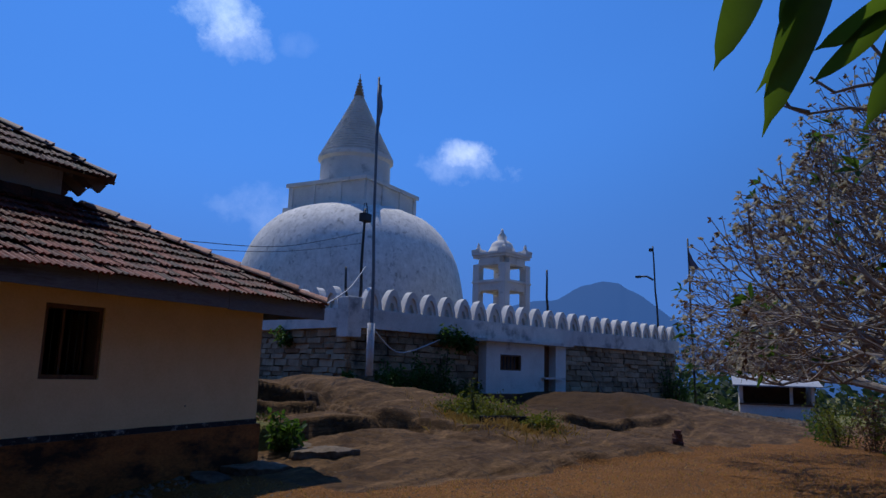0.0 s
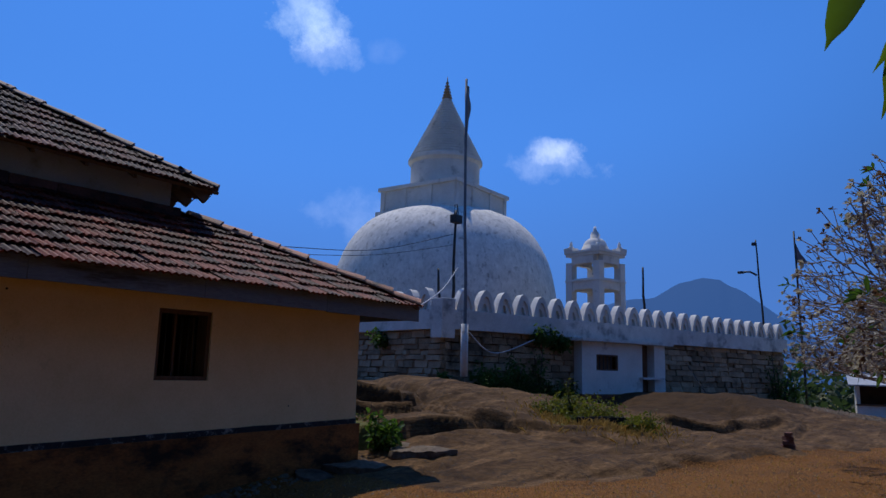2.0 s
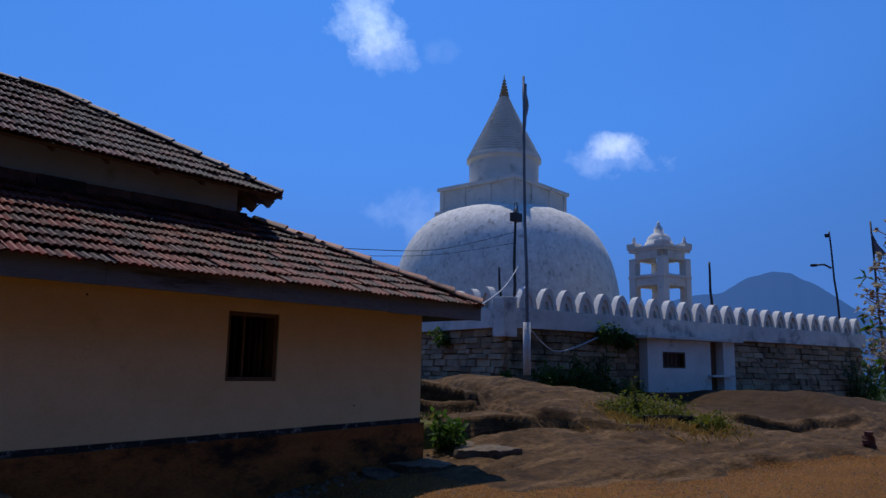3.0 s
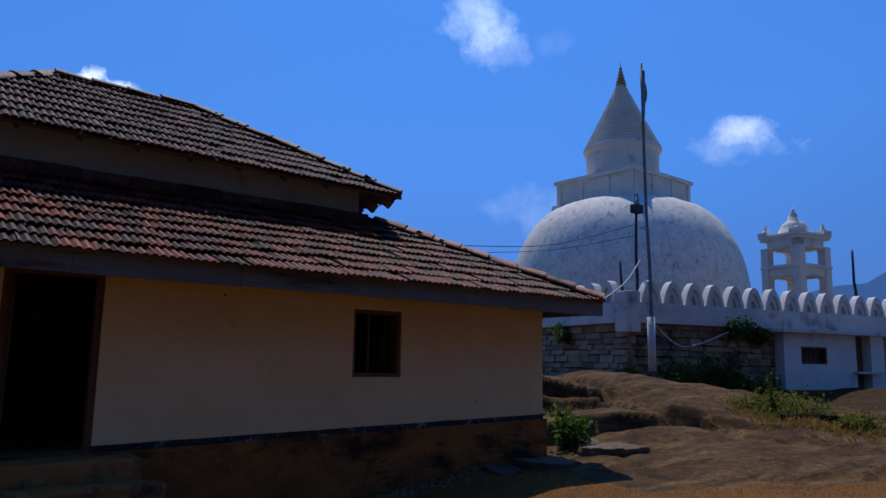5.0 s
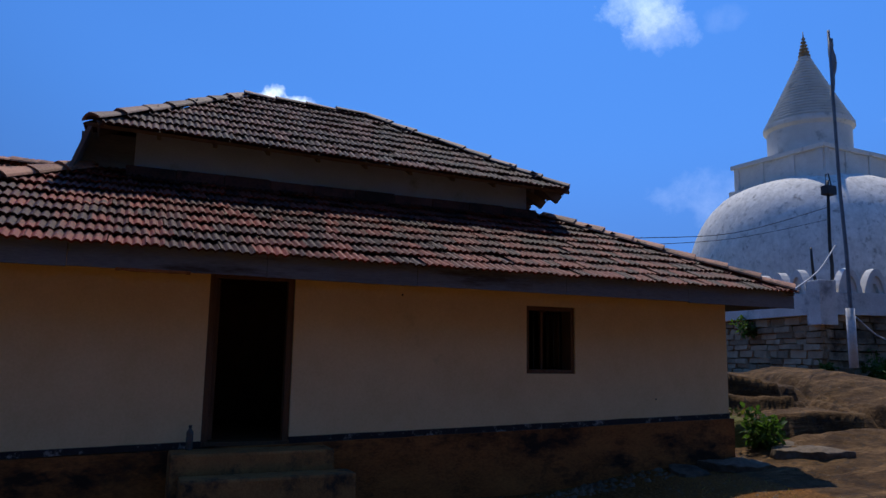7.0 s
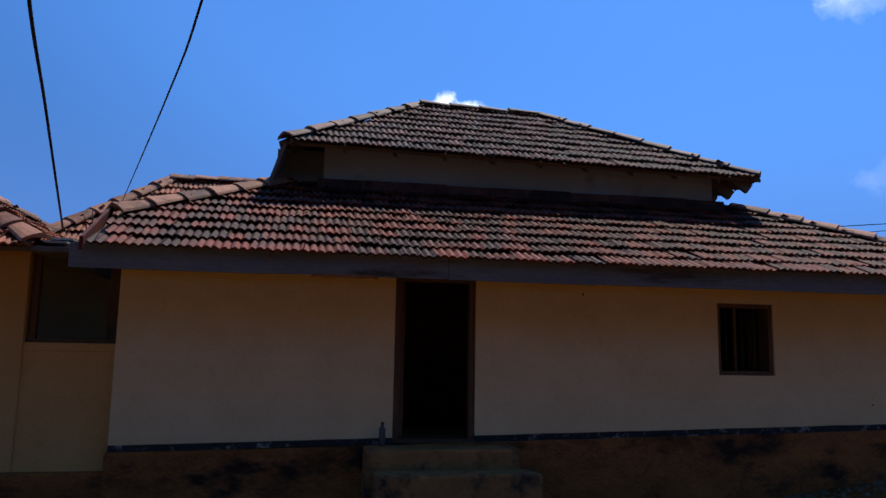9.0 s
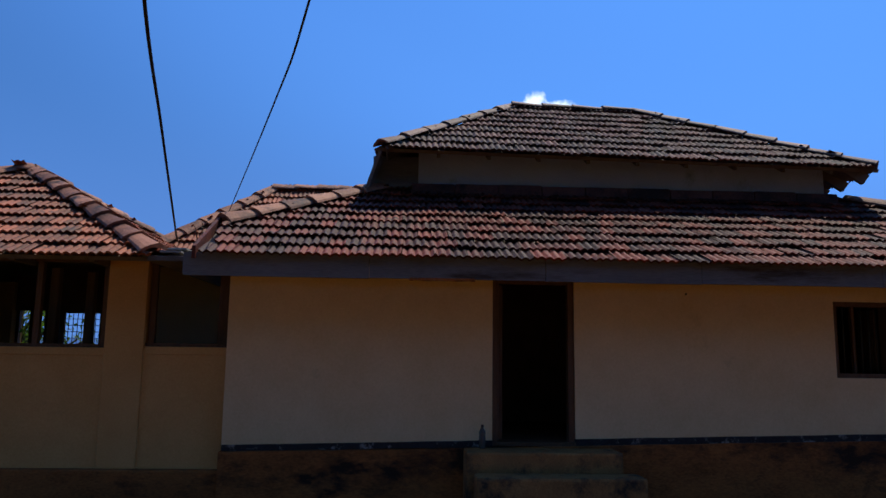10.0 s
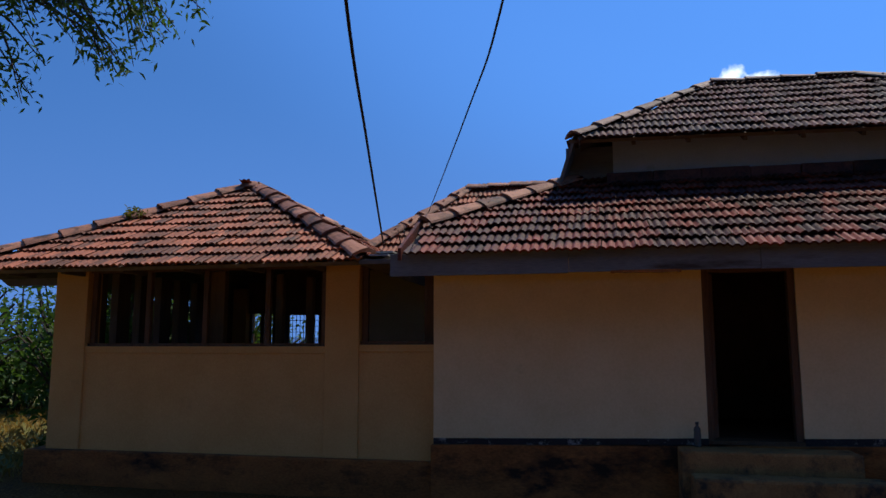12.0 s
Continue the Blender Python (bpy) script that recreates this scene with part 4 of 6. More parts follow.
# timber posts standing inside
for x, y in ((-7.5, 9.0), (-7.15, 8.6), (-6.6, 9.6), (-6.3, 10.2)):
    box("inner_post", (x, y, 0.2), (x + 0.13, y + 0.13, 2.7), M["post_wood"], pav, bevel=0.01)
hip_roof(pav, "roof", M["tile_new"], -9.75, -3.72, 5.92, 12.0, 2.45, (-6.9, -6.7, 9.0, 4.1), 200, rng, M["ridge"])
for i in range(6):
    x = -8.95 + i * 0.87
    bm = bmesh.new()
    add_box(bm, x, 6.2, 2.41, x + 0.06, PY + 0.1, 2.48, 0.004)
    part("rafter_end", bm, M["rafter"], pav)
bm = bmesh.new()
add_box(bm, -9.4, PY, 2.3, -8.47, PY + 0.09, 2.4)
for v in bm.verts:
    if v.co.x < -9 and v.co.z < 2.35:
        v.co.x += 0.15
part("bracket", bm, M["rafter"], pav)
settle(rear)
settle(pav)
gutter = box("valley_gutter", (-3.85, 5.9, 2.4), (-3.46, 9.0, 2.46), M["rafter"], None, bevel=0.01)
tagged(gutter, "dark weathered gutter board in the valley between two roofs", "gutter")
for i, (x, z) in enumerate(((-3.62, 2.5), (-3.6, 2.55))):
    g = box("loose_sheet", (x - 0.11, 5.92 + i * 0.12, z), (x + 0.12, 6.3, z + 0.02), M["zinc"], None)
    tagged(g, "loose pale sheet lying in the roof valley", "sheet")

# ---- terrace wall, parapet ----
def along(t, s, z):
    """A point on the terrace wall's run: t along it, s out in front of it."""
    return Vector((WC.x + WD.x * t + WN.x * s, WC.y + WD.y * t + WN.y * s, z))

wall_rot = Matrix((WD, -WN, Vector((0, 0, 1)))).transposed().to_4x4()
side_rot = Matrix((WN, WD, Vector((0, 0, 1)))).transposed().to_4x4()
LEN, TOP = 21.6, 2.8
terrace = tagged(new("terrace_wall"), "rough granite block retaining wall with damp dark stains", "wall", kind="structure")
core = bmesh.new()
add_box(core, 0.12, 0.06, -0.9, LEN - 0.1, 0.6, TOP)
bmesh.ops.transform(core, matrix=Matrix.Translation(WC) @ wall_rot, verts=core.verts)
part("wall_core", core, M["mortar"], terrace)
core = bmesh.new()
add_box(core, -14, 0.06, 0.2, -0.1, 0.6, TOP)
bmesh.ops.transform(core, matrix=Matrix.Translation(WC) @ side_rot, verts=core.verts)
part("wall_core", core, M["mortar"], terrace)
core = bmesh.new()
add_box(core, -14, -0.6, -0.9, 0.05, -0.06, TOP)
bmesh.ops.transform(core, matrix=Matrix.Translation(along(LEN, 0, 0)) @ side_rot, verts=core.verts)
part("wall_core", core, M["mortar"], terrace)

def block_mesh(seed):
    bm = bmesh.new()
    vs = add_box(bm, -0.5, -0.14, -0.5, 0.5, 0.14, 0.5)
    r = random.Random(seed)
    bmesh.ops.bevel(bm, geom=list(bm.edges), offset=0.05, segments=1, affect="EDGES")
    for v in bm.verts:
        v.co += Vector((r.uniform(-0.03, 0.03), r.uniform(-0.035, 0.035), r.uniform(-0.07, 0.07)))
    me = bpy.data.meshes.new("stone_block")
    bm.to_mesh(me)
    bm.free()
    me.materials.append(M["stone"])
    return me
blocks = [block_mesh(i) for i in range(6)]

def stone_face(origin, rot, t0, t1, foot_of, r):
    z = TOP
    while z > -0.8:
        h = r.uniform(0.17, 0.27)
        t = t0 - r.uniform(0, 0.3)
        while t < t1:
            w = r.uniform(0.38, 0.95)
            a, b = max(t, t0), min(t + w, t1)
            if b - a > 0.12 and z > foot_of((a + b) / 2) - 0.15:
                o = new("stone_block", r.choice(blocks))
                o.parent = terrace
                o.matrix_world = Matrix.Translation(origin) @ rot @ pose((a + b) / 2, r.uniform(-0.05, 0.05), z - h / 2 + r.uniform(-0.02, 0.02), 0, r.uniform(-1.5, 1.5), r.uniform(-2, 2)) @ Matrix.Diagonal((b - a - 0.012, 1, h - 0.008, 1))
            t += w
        z -= h
rs = random.Random(11)

parapet = tagged(new("parapet"), "whitewashed parapet band with a row of arched merlons", "parapet", kind="structure")
def band(origin, rot, a, b, z0, z1, y0, y1):
    bm = bmesh.new()
    add_box(bm, a, y0, z0, b, y1, z1, 0.02)
    bmesh.ops.transform(bm, matrix=Matrix.Translation(origin) @ rot, verts=bm.verts)
    part("band", bm, M["white_band"], parapet)
def merlon_mesh():
    """A rounded pointed-arch merlon with a stepped recess and a dark slot in its face."""
    bm = bmesh.new()
    def arch(w, h, n=12):
        pts = [(-w, 0)]
        for i in range(n + 1):
            a = math.pi * (1 - i / n)
            pts.append((math.cos(a) * w * (0.8 + 0.2 * (1 - math.sin(a))), h * (0.06 + 0.94 * math.sin(a) ** 1.15)))
        pts.append((w, 0))
        return pts
    outer, inner, core_ = arch(0.4, 0.74), arch(0.27, 0.52), arch(0.14, 0.3)
    loops = []
    for pts, y in ((outer, 0.14), (outer, -0.14), (inner, -0.14), (inner, -0.06), (core_, -0.06), (core_, 0.05)):
        loops.append([bm.verts.new((x, y, z)) for x, z in pts])
    for a, b in zip(loops, loops[1:]):
        for i in range(len(a) - 1):
            bm.faces.new((a[i], a[i + 1], b[i + 1], b[i]))
    bm.faces.new(loops[-1])
    bm.faces.new(list(reversed(loops[0])))
    bmesh.ops.recalc_face_normals(bm, faces=bm.faces)
    me = bpy.data.meshes.new("merlon")
    bm.to_mesh(me)
    bm.free()
    me.materials.append(M["white"])
    return me
band(WC, wall_rot, -0.15, LEN + 0.1, TOP, 3.46, -0.3, 0.3)
band(WC, side_rot, -14, 0.12, TOP, 3.46, -0.3, 0.3)
band(along(LEN, 0, 0), side_rot, -14, -0.3, TOP, 3.46, -0.25, 0.25)
merlon = merlon_mesh()
for i in range(24):
    o = new("merlon", merlon)
    o.parent = parapet
    o.matrix_world = Matrix.Translation(WC) @ wall_rot @ pose(0.75 + i * 0.885, -0.12, 3.46, 0, rs.uniform(-1, 1), rs.uniform(-2, 2))
for i in range(13):
    o = new("merlon", merlon)
    o.parent = parapet
    o.matrix_world = Matrix.Translation(WC) @ side_rot @ pose(-0.75 - i * 0.885, -0.12, 3.46, 0, rs.uniform(-1, 1), rs.uniform(-2, 2))
bm = bmesh.new()
add_box(bm, -0.3, -0.32, 2.5, 0.25, 0.3, 3.8, 0.03)
bmesh.ops.transform(bm, matrix=Matrix.Translation(WC) @ wall_rot, verts=bm.verts)
part("corner_pier", bm, M["white_band"], parapet)

# ---- outbuilding against the terrace ----
outb = thing("outbuilding", (25, 11, 0.8), "small whitewashed lean-to with barred window below the parapet", "outbuilding")
def in_wall(name, a, b, mat, parent, label="", bevel=0.0):
    bm = bmesh.new()
    add_box(bm, *a, *b, bevel)
    bmesh.ops.transform(bm, matrix=Matrix.Translation(WC - WD * 1.5) @ wall_rot, verts=bm.verts)
    o = part(name, bm, mat, None, label)
    o.parent = parent
    o.matrix_parent_inverse = parent.matrix_world.inverted()
    return o
F = -0.6    # how far the front stands before the wall
in_wall("wall", (7.55, F, 0.7), (8.35, F + 0.15, 2.68), M["white"], outb)
in_wall("wall", (8.35, F, 0.7), (9.62, F + 0.15, 1.62), M["white"], outb)
in_wall("wall", (8.35, F, 2.22), (9.62, F + 0.15, 2.68), M["white"], outb)
in_wall("wall", (9.62, F, 0.7), (11.1, F + 0.15, 2.68), M["white"], outb)
in_wall("wall", (7.55, F + 0.15, 0.5), (7.7, -0.2, 2.68), M["white"], outb)
in_wall("pillar", (11.75, F - 0.1, 0.4), (12.45, -0.2, 2.72), M["white"], outb)
in_wall("wall", (11.1, F + 0.3, 0.4), (11.75, F + 0.45, 1.35), M["white"], outb)
in_wall("ledge", (10.9, F - 0.25, 1.32), (12.2, F + 0.2, 1.4), M["white_band"], outb)
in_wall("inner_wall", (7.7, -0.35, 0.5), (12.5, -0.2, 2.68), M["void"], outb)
in_wall("roof_slab", (7.2, F - 0.35, 2.68), (12.7, -0.31, 2.79), M["white_band"], outb, "thin white concrete roof slab")
in_wall("base", (7.5, F - 0.08, 0.35), (11.6, F + 0.15, 0.74), M["brickred"], outb, "exposed red foundation course")
owin = part("window", bmesh.new(), None, outb, "dark barred window")
owin.matrix_parent_inverse = outb.matrix_world.inverted()
for a, b in (((8.35, F + 0.02, 1.62), (8.42, F + 0.12, 2.22)), ((9.55, F + 0.02, 1.62), (9.62, F + 0.12, 2.22)), ((8.42, F + 0.02, 1.62), (9.55, F + 0.12, 1.68)), ((8.42, F + 0.02, 2.16), (9.55, F + 0.12, 2.22))):
    in_wall("window_frame", a, b, M["wood"], owin)
for i in range(4):
    in_wall("bar", (8.6 + i * 0.22, F + 0.06, 1.68), (8.63 + i * 0.22, F + 0.09, 2.16), M["dark_iron"], owin)

# ---- the stupa ----
S0 = bearing(51.35, 0, 46)
stupa = thing("stupa", (S0.x, S0.y, 2.5), "large white dome stupa with square stage, ringed cone and finial", "stupa")
def at_stupa(name, bm, mat, label="", smooth=False, rz=0.0):
    bmesh.ops.transform(bm, matrix=Matrix.Translation((0, 0, -2.5)) @ pose(0, 0, 0, 0, 0, rz), verts=bm.verts)
    return part(name, bm, mat, stupa, label, smooth)
bm = bmesh.new()
rings = [(7.9, 2.4), (7.9, 2.9), (7.6, 2.95), (7.6, 3.4), (7.25, 3.45)]
for i in range(19):
    a = radians(-8 + i * 86 / 18)
    rings.append((7.12 * math.cos(a) ** 0.55 if math.cos(a) > 0 else 0.1, 4.9 + 6.62 * math.sin(a)))
lathe(bm, rings, 96, (0.06, -0.08))
for v in bm.verts:
    if v.co.z > 3.5:
        v.co *= 1 + 0.004 * noise.noise(Vector(v.co) * 1.3)
at_stupa("dome", bm, M["dome"], "limewashed dome with flaking rough surface", smooth=True)
bm = bmesh.new()
h = 2.87
add_box(bm, -h, -h, 10.6, h, h, 12.62, 0.03)
add_box(bm, -h - 0.18, -h - 0.18, 12.62, h + 0.18, h + 0.18, 12.86, 0.03)
for k in range(4):
    for x in (-h + 0.16, -1.0, 1.0, h - 0.16):
        vs = add_box(bm, x - 0.16, -h - 0.08, 11.1, x + 0.16, -h + 0.02, 12.62)
        bmesh.ops.rotate(bm, verts=vs, cent=(0, 0, 0), matrix=Matrix.Rotation(k * math.pi / 2, 3, "Z"))
at_stupa("square_stage", bm, M["white"], "square white stage with shallow pilasters", rz=-51.3 - 45 + 9)
bm = bmesh.new()
lathe(bm, [(2.24, 12.8), (2.24, 14.55), (2.42, 14.72), (2.42, 14.92), (2.3, 15.0)], 56)
at_stupa("drum", bm, M["white"], smooth=False)
bm = bmesh.new()
add_box(bm, -3.15, -3.15, 10.9, 3.15, 3.15, 11.3, 0.06)
at_stupa("stage_foot", bm, M["white"], rz=-51.3 - 45 + 9)
bm = bmesh.new()
rings = []
for i in range(22):
    k = i / 22
    r = 2.34 * (1 - k) ** 1.05 + 0.26 * k
    z = 14.98 + 4.3 * k
    rings += [(r, z), (r, z + 0.1), (r - 0.2, z + 0.14)]
lathe(bm, rings, 48)
at_stupa("cone", bm, M["white"], "ringed tapering cone")
bm = bmesh.new()
rings, z = [], 19.2
for i in range(6):
    r = 0.34 - i * 0.045
    rings += [(r * 0.4, z), (r, z + 0.07), (r, z + 0.12), (r * 0.4, z + 0.19)]
    z += 0.21
rings += [(0.04, z), (0.015, z + 0.35)]
lathe(bm, rings, 20)
at_stupa("finial", bm, M["stone"], "dark tiered finial", smooth=True)

# ---- bell tower ----
B0 = bearing(63.3, 0, 38)
tower = thing("bell_tower", (B0.x, B0.y, 2.6), "open white two-tier bell tower with a small dome", "tower", rz=-63.3 + 52)
def tower_box(name, a, b, label="", bevel=0.02):
    return box(name, a, b, M["white"], tower, label, bevel)
w = 0.87
for sx in (-1, 1):
    for sy in (-1, 1):
        tower_box("post", (sx * w - 0.2, sy * w - 0.2, 0), (sx * w + 0.2, sy * w + 0.2, 4.5))
        tower_box("post_cap", (sx * w - 0.27, sy * w - 0.27, 5.1), (sx * w + 0.27, sy * w + 0.27, 5.28))
for z, hgt in ((1.2, 0.3), (3.1, 0.56), (4.42, 0.4)):
    for k in (-1, 1):
        tower_box("beam", (-w + 0.2, k * w - 0.15, z), (w - 0.2, k * w + 0.15, z + hgt))
        tower_box("beam", (k * w - 0.15, -w + 0.2, z), (k * w + 0.15, w - 0.2, z + hgt))
tower_box("sill_course", (-w - 0.24, -w - 0.24, 3.5), (w + 0.24, w + 0.24, 3.6))
for sx in (-1, 1):
    for sy in (-1, 1):
        bm = bmesh.new()
        lathe(bm, [(0.13, 5.28), (0.14, 5.36), (0.07, 5.42), (0.09, 5.5), (0.02, 5.66)], 12, (sx * w, sy * w))
        part("post_finial", bm, M["white"], tower)
for k in range(4):
    for zb in (3.1, 4.42):
        for e in (-1, 1):
            bm = bmesh.new()
            vs = [bm.verts.new(q) for q in ((e * (w - 0.2), -w - 0.12, zb), (e * (w - 0.36), -w - 0.12, zb), (e * (w - 0.2), -w - 0.12, zb - 0.16))]
            bm.faces.new(vs)
            ret = bmesh.ops.extrude_face_region(bm, geom=bm.faces[:])
            bmesh.ops.translate(bm, vec=(0, 0.24, 0), verts=[v for v in ret["geom"] if isinstance(v, bmesh.types.BMVert)])
            bmesh.ops.recalc_face_normals(bm, faces=bm.faces)
            bmesh.ops.rotate(bm, verts=bm.verts, cent=(0, 0, 0), matrix=Matrix.Rotation(k * math.pi / 2, 3, "Z"))
            part("haunch", bm, M["white"], tower)
tower_box("deck", (-w - 0.2, -w - 0.2, 4.5 + 0.32), (w + 0.2, w + 0.2, 4.95))
tower_box("cornice", (-w - 0.26, -w - 0.26, 4.95), (w + 0.26, w + 0.26, 5.1), bevel=0.03)
bm = bmesh.new()
lathe(bm, [(0.74, 5.08), (0.74, 5.24), (0.68, 5.26), (0.68, 5.36), (0.62, 5.38), (0.6, 5.5), (0.5, 5.68), (0.34, 5.8), (0.24, 5.83), (0.24, 6.05), (0.18, 6.08), (0.2, 6.14), (0.1, 6.22), (0.1, 6.3), (0.03, 6.48)], 24)
part("dome", bm, M["white"], tower, "small white dome and spire", smooth=True)
bm = bmesh.new()
lathe(bm, [(0.16, 3.95), (0.15, 4.02), (0.1, 4.14), (0.08, 4.22), (0.02, 4.26), (0.02, 4.46)], 14)
part("bell", bm, M["dark_iron"], tower, "small dark hanging bell", smooth=True)

# ---- poles and wires on the terrace ----
def pole(name, base, top, r, mat, label, category):
    """A free-standing pole, slightly bowed."""
    p, q = Vector(base), Vector(top)
    pts = [p.lerp(q, i / 6) + Vector((0.03 * math.sin(i), 0.02 * math.cos(2 * i), 0)) * (0 < i < 6) for i in range(7)]
    e = thing(name, base, label, category)
    o = tube("shaft", [v - p for v in pts], [r * (1.15 - 0.4 * i / 6) for i in range(7)], mat, e)
    return e
fp = pole("flag_pole", bearing(53.2, -0.35, 22.6), bearing(52.9, 22.7, 22.6), 0.05, M["iron"], "tall iron pole with a furled flag beside the wall", "pole")
sleeve = tube("sleeve", [(0, 0, 0), (-0.02, 0, 1.6)], 0.115, M["white_band"], fp, "white pipe sleeve")
def flag(parent, top, length, width, seed):
    r = random.Random(seed)
    bm = bmesh.new()
    n, k = 10, 4
    g = [[bm.verts.new((top[0] + width * j / k * (0.5 + 0.5 * math.sin(i * 0.5 + 0.4)), top[1] + 0.07 * math.sin(j * 2.2 + i * 0.7), top[2] - length * i / n - 0.2 * j / k)) for j in range(k + 1)] for i in range(n + 1)]
    for i in range(n):
        for j in range(k):
            bm.faces.new((g[i][j], g[i + 1][j], g[i + 1][j + 1], g[i][j + 1]))
    o = part("flag", bm, M["flag_pale"], parent, "limp furled cloth flag", smooth=True)
    s = o.modifiers.new("cloth", "SOLIDIFY")
    s.thickness = 0.012
top_local = bearing(52.9, 22.7, 22.6) - bearing(53.2, -0.35, 22.6)
flag(fp, (top_local.x + 0.02, top_local.y, top_local.z - 0.15), 2.1, 0.17, 2)
lp = pole("lamp_pole", bearing(52.15, 3.6, 25.2), bearing(52.3, 12.6, 25.2), 0.055, M["dark_iron"], "dark iron lamp pole with a box floodlight", "lamp")
lt = bearing(52.3, 12.0, 25.2) - bearing(52.15, 3.6, 25.2)
box("floodlight", (lt.x - 0.2, lt.y - 0.15, lt.z - 0.2), (lt.x + 0.2, lt.y + 0.12, lt.z + 0.1), M["dark_iron"], lp, "black box floodlight", bevel=0.03)
tube("hoop", [(lt.x - 0.1, lt.y, lt.z + 0.1), (lt.x - 0.08, lt.y, lt.z + 0.45), (lt.x + 0.05, lt.y, lt.z + 0.5), (lt.x + 0.15, lt.y, lt.z + 0.1)], 0.02, M["dark_iron"], lp)
pole("short_post", bearing(51.2, 4.4, 26), bearing(51.0, 8.0, 26), 0.05, M["dark_iron"], "short dark iron post behind the parapet", "post")
pole("short_post", bearing(66.9, 3.9, 34), bearing(66.85, 8.2, 34), 0.06, M["dark_iron"], "straight dark iron post behind the parapet", "post")
sp = pole("street_lamp", bearing(75.2, 3.2, 40.5), bearing(74.9, 10.0, 40.5), 0.05, M["dark_iron"], "dark lamp post with a short side arm", "lamp")
st = bearing(74.9, 10.0, 40.5) - bearing(75.2, 3.2, 40.5)
tube("arm", [(st.x, st.y, st.z * 0.62), (st.x - 0.1, st.y + 0.3, st.z * 0.66), (st.x - 0.2, st.y + 0.75, st.z * 0.66)], 0.05, M["dark_iron"], sp)
box("lamp_head", (st.x - 0.28, st.y + 0.6, st.z * 0.66 - 0.08), (st.x - 0.1, st.y + 0.9, st.z * 0.66 + 0.05), M["dark_iron"], sp, bevel=0.04)
box("lamp_head", (st.x - 0.1, st.y - 0.02, st.z - 0.3), (st.x + 0.04, st.y + 0.2, st.z - 0.12), M["dark_iron"], sp, bevel=0.04)
fp2 = pole("flag_pole", bearing(77.7, -2.3, 42), bearing(77.45, 10.5, 42), 0.06, M["dark_iron"], "thin pole with a small dark pennant", "pole")
f2 = bearing(77.45, 10.5, 42) - bearing(77.7, -2.3, 42)
bm = bmesh.new()
tri = [bm.verts.new((f2.x + x, f2.y + y, f2.z + z)) for x, y, z in ((0, 0, -0.5), (0.12, -0.25, -1.2), (0.25, -0.6, -1.75), (0.02, 0, -1.7))]
bm.faces.new(tri)
bmesh.ops.solidify(bm, geom=bm.faces[:], thickness=0.015)
part("pennant", bm, M["flag"], fp2, "dark triangular pennant")

def wire(name, pts, r, mat, label):
    """A hanging line through points."""
    P = [Vector(p) for p in pts]
    out = []
    for i in range(len(P) - 1):
        a, b = P[max(i - 1, 0)], P[min(i + 2, len(P) - 1)]
        for k in range(8):
            t = k / 8
            out.append(0.5 * ((2 * P[i]) + (P[i + 1] - a) * t + (2 * a - 5 * P[i] + 4 * P[i + 1] - b) * t * t + (3 * P[i] - a - 3 * P[i + 1] + b) * t ** 3))
    out.append(P[-1])
    o = tube(name, out, r, mat, None, n=6)
    return tagged(o, label, "cable")
def west(az, el, d):
    """The same from the yard's western viewpoint."""
    return bearing(az, el, d) + Vector((-0.237, 0.067, 0.029))
wire("overhead_wire", [bearing(30, 8.8, 16), bearing(38.1, 9.15, 18), bearing(46, 9.3, 22), bearing(52.25, 10.75, 25.1)], 0.011, M["cable"], "thin dark overhead wire running to the lamp pole")
wire("overhead_wire", [bearing(30, 8.3, 16), bearing(38.1, 8.6, 18), bearing(46, 8.9, 22), bearing(52.25, 9.9, 25.1)], 0.009, M["cable"], "thin dark overhead wire running to the lamp pole")
wire("rope", [bearing(52.6, 8.2, 24.3), bearing(51.4, 6.4, 22.0), bearing(49.6, 5.0, 19)], 0.02, M["rope"], "pale rope slanting down from the pole")
wire("rope", [bearing(53.5, 3.1, 23.2), bearing(55.5, 1.5, 24.0), bearing(58.6, 2.6, 26.0)], 0.02, M["rope"], "pale cable sagging across the stone wall")
wire("power_cable", [west(-16.9, 8.0, 9.0), west(-18.3, 15.9, 6.0), west(-20.2, 26.3, 3.9), west(-24, 48, 3.0)], 0.011, M["cable"], "thick black twisted power cable over the yard")
wire("power_cable", [west(-13.4, 10.3, 11.6), west(-10.3, 18, 5.2), west(-7.2, 26.4, 3.2), west(0, 48, 2.4)], 0.006, M["cable"], "black power cable slanting over the roof")

# ---- yard things ----
tub = thing("planter_tub", (*bearing(63.7, 0, 16.7).xy, 0.3), "black plastic trough among the weeds on the rock", "trough")
gz = ground_z(tub.location.x, tub.location.y)[0]
tub.location.z = gz + 0.03
tub.rotation_euler.z = radians(-20)
bm = bmesh.new()
add_box(bm, -0.55, -0.22, -0.05, 0.55, -0.18, 0.3, 0.01)
add_box(bm, -0.55, 0.18, -0.05, 0.55, 0.22, 0.3, 0.01)
add_box(bm, -0.55, -0.18, -0.05, -0.51, 0.18, 0.3, 0.01)
add_box(bm, 0.51, -0.18, -0.05, 0.55, 0.18, 0.3, 0.01)
add_box(bm, -0.5, -0.18, -0.04, 0.5, 0.18, 0.02)
part("tub_body", bm, M["tub"], tub)
box("foot_slab", (-0.5, -0.2, -0.3), (0.5, 0.2, -0.05), M["tub"], tub)

